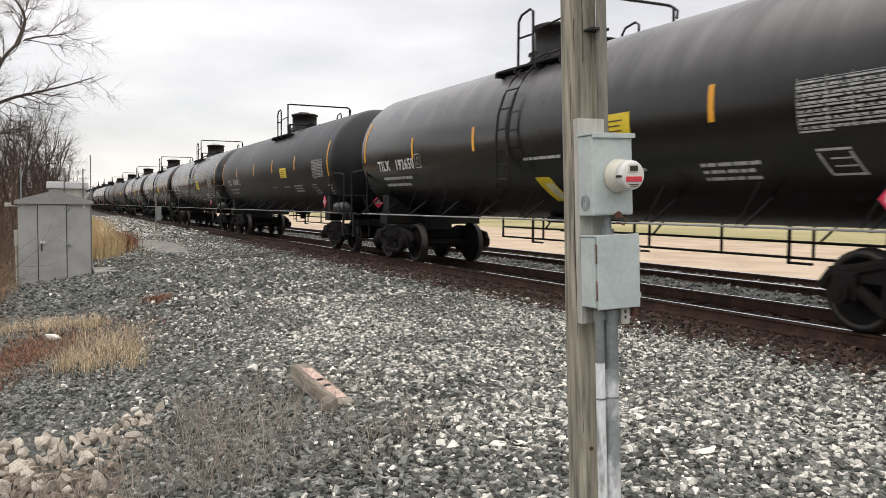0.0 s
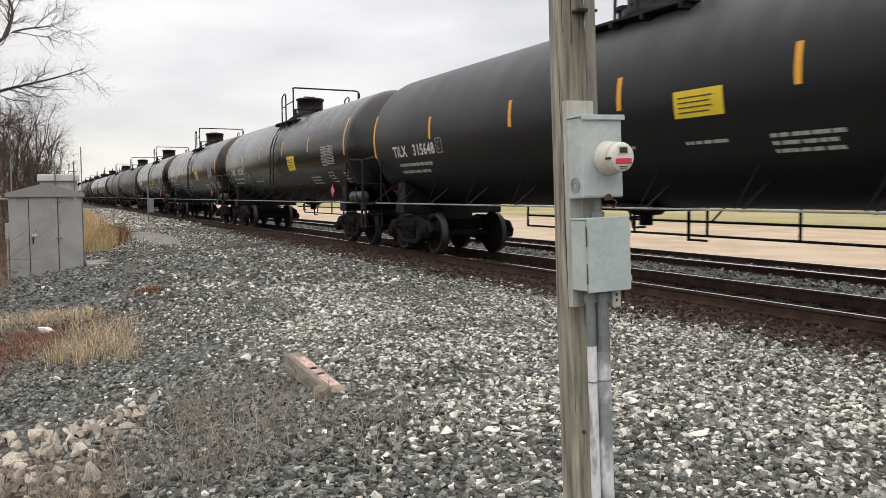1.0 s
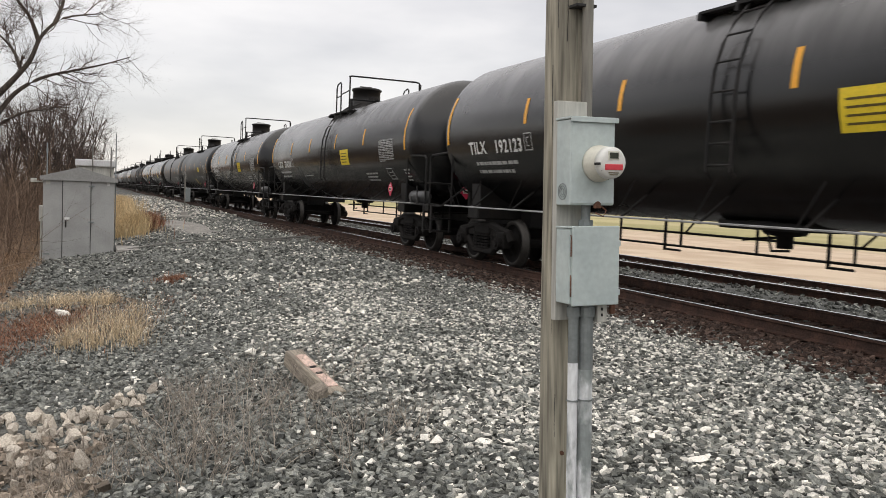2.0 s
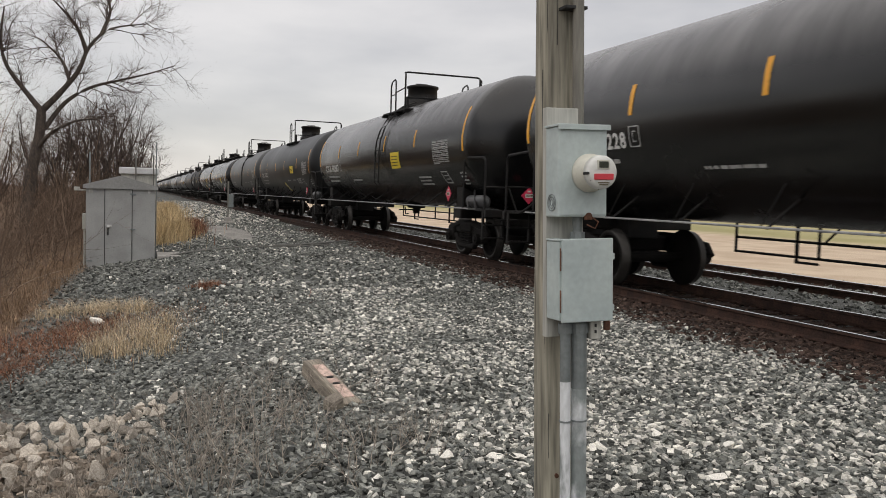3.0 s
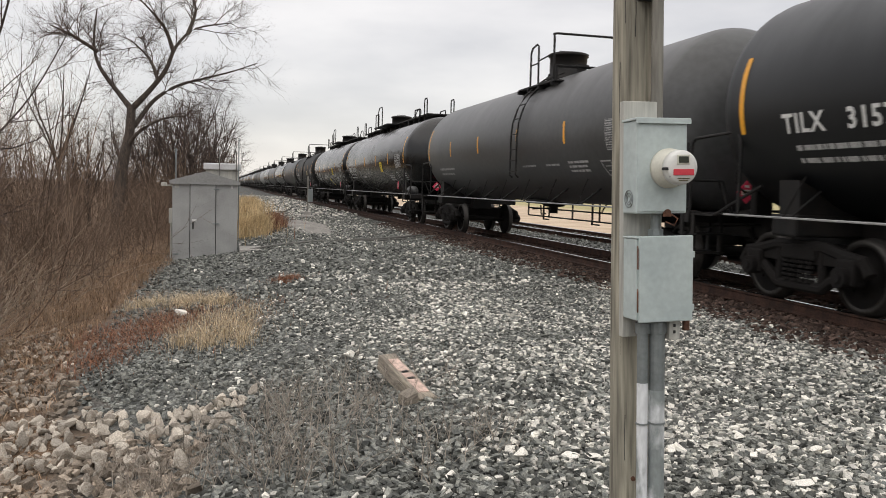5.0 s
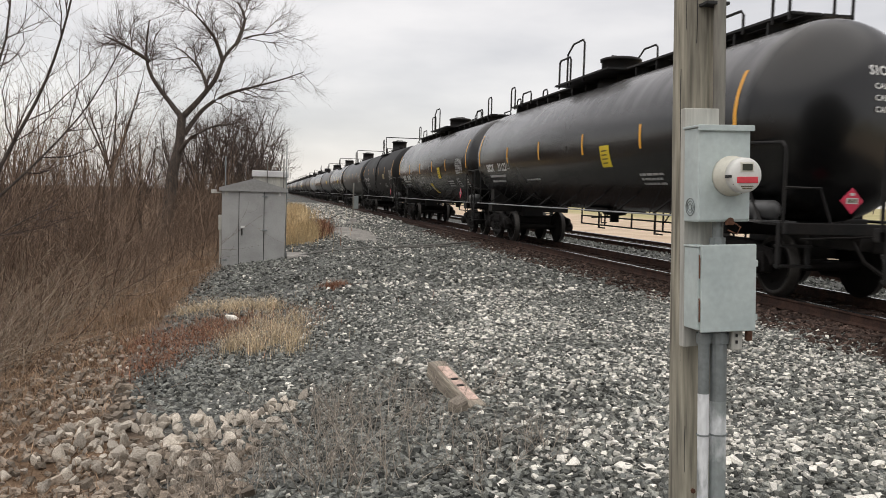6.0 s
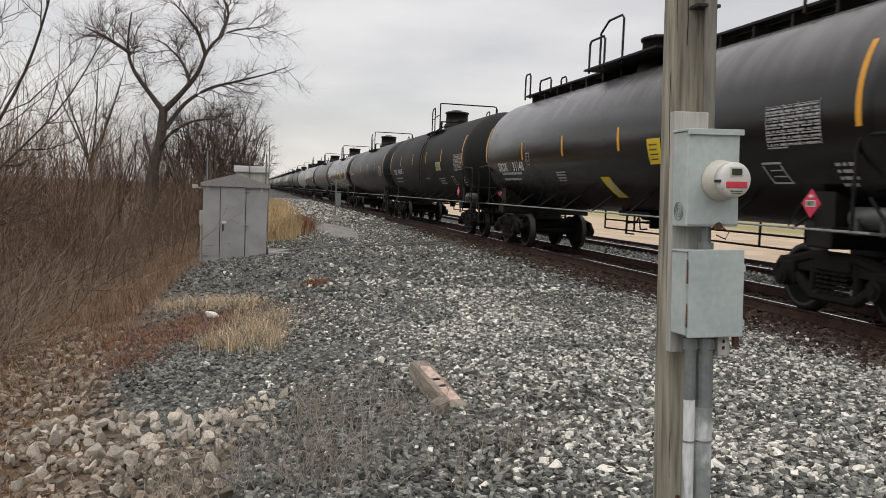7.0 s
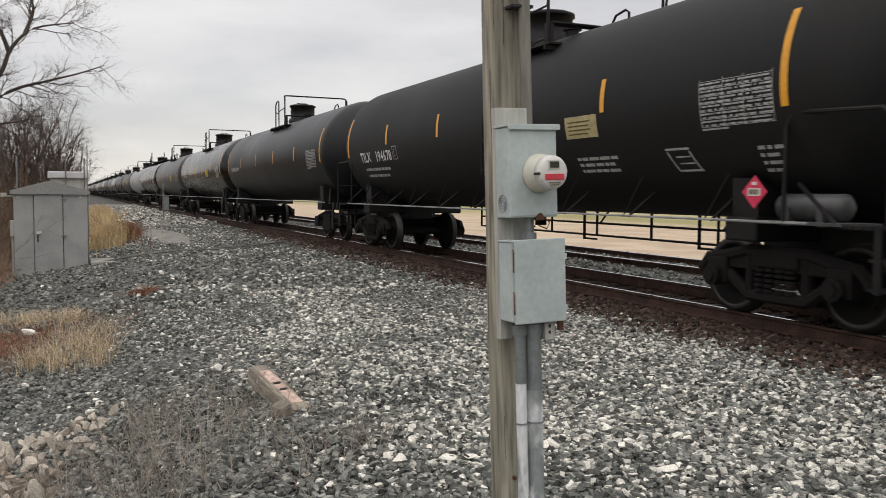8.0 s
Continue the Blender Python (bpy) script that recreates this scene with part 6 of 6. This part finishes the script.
def bramble(k, x, y, count, reach):
    """Long thin canes arching out of the thicket, with short side twigs."""
    rr = random.Random(300 + k)
    canes = [grow(Vector((rr.gauss(0, 0.3), rr.gauss(0, 0.4), -0.05)), Vector((rr.uniform(-0.3, 1.0), rr.gauss(-0.1, 0.5), rr.uniform(0.3, 1.1))), reach * rr.uniform(0.6, 1.2), rr.uniform(0.005, 0.011), rr, 0.13, -0.02, 8) for _ in range(count)]
    side = sprout(canes, [], rr, 6, reach * 0.24, 0.0035, 0.8, 0.2, 4, 0.02)
    e = thing("bramble", pose(x, y, float(ground_z(x, y))), "pale leafless canes arching out of the thicket", "shrub", "canes along the thicket edge")
    v, f = tube_arrays(canes, 4)
    put("cane", raw_mesh("cane", v, f, "bramble"), e)["kind"] = "stuff"
    v, f = tube_arrays(side, 3)
    put("branchwork", raw_mesh("branchwork", v, f, "bramble"), e)["kind"] = "stuff"


rng = random.Random(52)
for k in range(44):
    y = rng.uniform(8.0, 15.0) if k % 2 else rng.uniform(8.5, 21.0)
    bramble(k, float(np.interp(y, (8, 12, 18, 24), (-2.7, -2.3, -1.7, -1.2))) - abs(rng.gauss(0, 0.7)), y, rng.randrange(5, 9), rng.uniform(1.2, 2.4))


def grass(name, places, height, width, lean, mat, label, seed, category="grass"):
    """Blades as thin bent strips with a fold, all in one mesh."""
    rs = np.random.RandomState(seed)
    x, y = places
    n = len(x)
    z = ground_z(x, y) - 0.02
    h = height * rs.uniform(0.45, 1.15, n)
    a = rs.uniform(0, 2 * np.pi, n)
    bend = h * rs.uniform(0.1, 1.0, n) * lean
    w = width * rs.uniform(0.6, 1.3, n)
    dx, dy = np.cos(a), np.sin(a)
    rows = []
    for t, k in ((0.0, 1.0), (0.5, 0.8), (1.0, 0.12)):
        cx, cy, cz = x + dx * bend * t * t, y + dy * bend * t * t, z + h * t * (1 - 0.18 * t * lean)
        for s in (-0.5, 0.5):
            rows.append(np.stack([cx - dy * w * s * k, cy + dx * w * s * k, cz], -1))
    v = np.stack(rows, 1).reshape(-1, 3)
    i = np.arange(n)[:, None] * 6
    f = np.concatenate([i + np.array([[0, 1, 3, 2]]), i + np.array([[2, 3, 5, 4]])])
    return tagged(put(name, raw_mesh(name, v, f, mat)), label, category, kind="stuff")


def clumps(n, centres, seed):
    rs = np.random.RandomState(seed)
    c = np.array(centres)
    k = rs.randint(0, len(c), n)
    return c[k, 0] + rs.standard_t(4, n) * c[k, 2], c[k, 1] + rs.standard_t(4, n) * c[k, 3]


grass("dry_grass", clumps(1700, [(0.1, 15.0, 0.16, 0.2), (0.35, 14.7, 0.16, 0.16), (0.75, 14.3, 0.12, 0.2), (1.0, 14.2, 0.12, 0.25), (1.3, 13.9, 0.12, 0.2), (1.5, 13.6, 0.07, 0.15)], 1), 0.27, 0.0048, 1.3, "straw", "straw-coloured dry grass clump on the gravel", 1)
grass("dry_grass", clumps(1350, [(1.0, 10.5, 0.05, 0.12), (1.12, 10.9, 0.08, 0.2), (1.3, 10.3, 0.06, 0.14), (1.5, 10.6, 0.07, 0.2), (1.72, 10.0, 0.06, 0.12), (1.75, 10.7, 0.07, 0.3), (1.55, 11.3, 0.12, 0.3), (1.8, 12.1, 0.12, 0.3), (1.35, 12.0, 0.16, 0.35)], 2), 0.34, 0.0048, 0.9, "straw", "straw-coloured dry grass clump on the gravel", 2)
grass("brown_weeds", clumps(1500, [(1.3, 11.0, 0.28, 0.5), (1.75, 11.4, 0.16, 0.5), (0.9, 11.9, 0.3, 0.5), (0.6, 13.4, 0.35, 0.4)], 22), 0.20, 0.006, 1.3, "brown_grass", "short brown dead weeds among the straw", 22, "weeds")
grass("red_weeds", clumps(6500, [(-0.1, 12.6, 0.35, 0.6), (1.2, 12.8, 0.5, 0.5), (0.3, 11.6, 0.3, 0.4), (0.75, 11.9, 0.25, 0.4), (0.6, 12.6, 0.3, 0.3), (0.1, 10.6, 0.2, 0.3), (2.6, 15.6, 0.10, 0.15)], 3), 0.15, 0.008, 1.4, "red_weed", "low rust-red dead weeds on the gravel", 3, "weeds")
grass("tall_grass", clumps(7000, [(2.0, 29.6, 0.16, 0.4), (2.4, 30, 0.16, 0.5), (2.75, 30.5, 0.10, 0.5)], 4), 0.75, 0.012, 0.6, "gold_grass", "tall golden dry grass behind the shed", 4)
grass("tall_grass", clumps(7000, [(2.5, 40, 0.2, 2.0), (2.8, 47, 0.2, 2.5), (2.9, 56, 0.25, 3.0)], 5), 0.95, 0.022, 0.5, "gold_grass", "tall golden dry grass behind the shed", 5)
grass("red_weeds", clumps(1600, [(3.2, 33, 0.15, 0.8), (3.5, 35, 0.12, 0.8)], 15), 0.6, 0.02, 0.7, "red_weed", "rust-red weeds at the edge of the tall grass", 15, "weeds")
rs = np.random.RandomState(9)
yy = rs.uniform(7, 46, 14000)
xx = np.interp(yy, (7, 10, 14, 20, 24, 46), (-1.6, -1.0, -0.6, -0.3, 0.0, 0.6)) - np.abs(rs.normal(0, 1.7, 14000)) + 0.25
grass("bank_grass", (xx, yy), 0.22, 0.010, 1.5, "brown_grass", "matted brown dead grass on the bank", 6)
yy = rs.uniform(14, 26, 1800)
xx = np.interp(yy, (14, 20, 26), (-0.9, -0.8, -0.4)) + rs.normal(0, 0.35, 1800)
grass("bank_grass", (xx, yy), 0.42, 0.008, 0.9, "brown_grass", "pale dead grass along the foot of the thicket", 7)


rs = np.random.RandomState(19)
yy = rs.uniform(5.5, 14, 5200)
xx = np.interp(yy, (5, 8, 11, 14), (0.2, -0.3, -0.6, -0.9)) - np.abs(rs.normal(0, 1.3, 5200)) + 0.3
grass("bank_grass", (xx, yy), 0.16, 0.010, 1.6, "brown_grass", "matted brown dead grass on the bank", 16)


def weed_stalks():
    rng = random.Random(33)
    spots = [(rng.gauss(2.3, 0.38), rng.gauss(6.1, 0.8), rng.randrange(8, 15), rng.uniform(0.35, 0.65)) for _ in range(21)]
    spots += [(rng.uniform(2.6, 3.3), rng.uniform(4.6, 5.6), 7, 0.35) for _ in range(5)] + [(rng.uniform(0.4, 1.3), rng.uniform(5.6, 7.0), 9, 0.4) for _ in range(8)]
    for x, y, n, h in spots:
        main = [grow(Vector((rng.gauss(0, 0.14), rng.gauss(0, 0.14), -0.03)), Vector((rng.gauss(0, 0.4), rng.gauss(0, 0.4), 1)), h * rng.uniform(0.6, 1.1), 0.0038, rng, 0.16, 0.0, 6) for _ in range(n)]
        side = sprout(main, [], rng, 5, 0.17, 0.002, 0.9, 0.3, 3)
        e = thing("weed_stalk", pose(x, y, float(ground_z(x, y))), "thin grey dead weed stalks growing through the stones", "weed", "dead weeds in the foreground")
        v, f = tube_arrays(main, 4)
        put("stalk", raw_mesh("stalk", v, f, "grey_weed"), e)["kind"] = "stuff"
        v, f = tube_arrays(side, 3)
        put("branchwork", raw_mesh("branchwork", v, f, "grey_weed"), e)["kind"] = "stuff"


weed_stalks()


def far_woods():
    rng = random.Random(77)
    paths = []
    for k in range(420):
        t = rng.random()
        x, y = (rng.uniform(-160, -12), rng.uniform(120, 300)) if t < 0.5 else (rng.uniform(180, 420), rng.uniform(-40, 520))
        base = Vector((x, y, float(ground_z(x, y)) - 0.5))
        h = rng.uniform(5, 10)
        main = grow(base, Vector((rng.gauss(0, 0.1), rng.gauss(0, 0.1), 1)), h, 0.16, rng, 0.06, 0.05, 5)
        paths.append(main)
        sprout([main], paths, rng, 9, h * 0.45, 0.07, 0.8, 0.25, 4)
    v, f = tube_arrays(paths, 3)
    tagged(put("far_woods", raw_mesh("far_woods", v, f, "twig")), "distant line of bare grey-brown trees", "woods", kind="stuff")


far_woods()
motions()
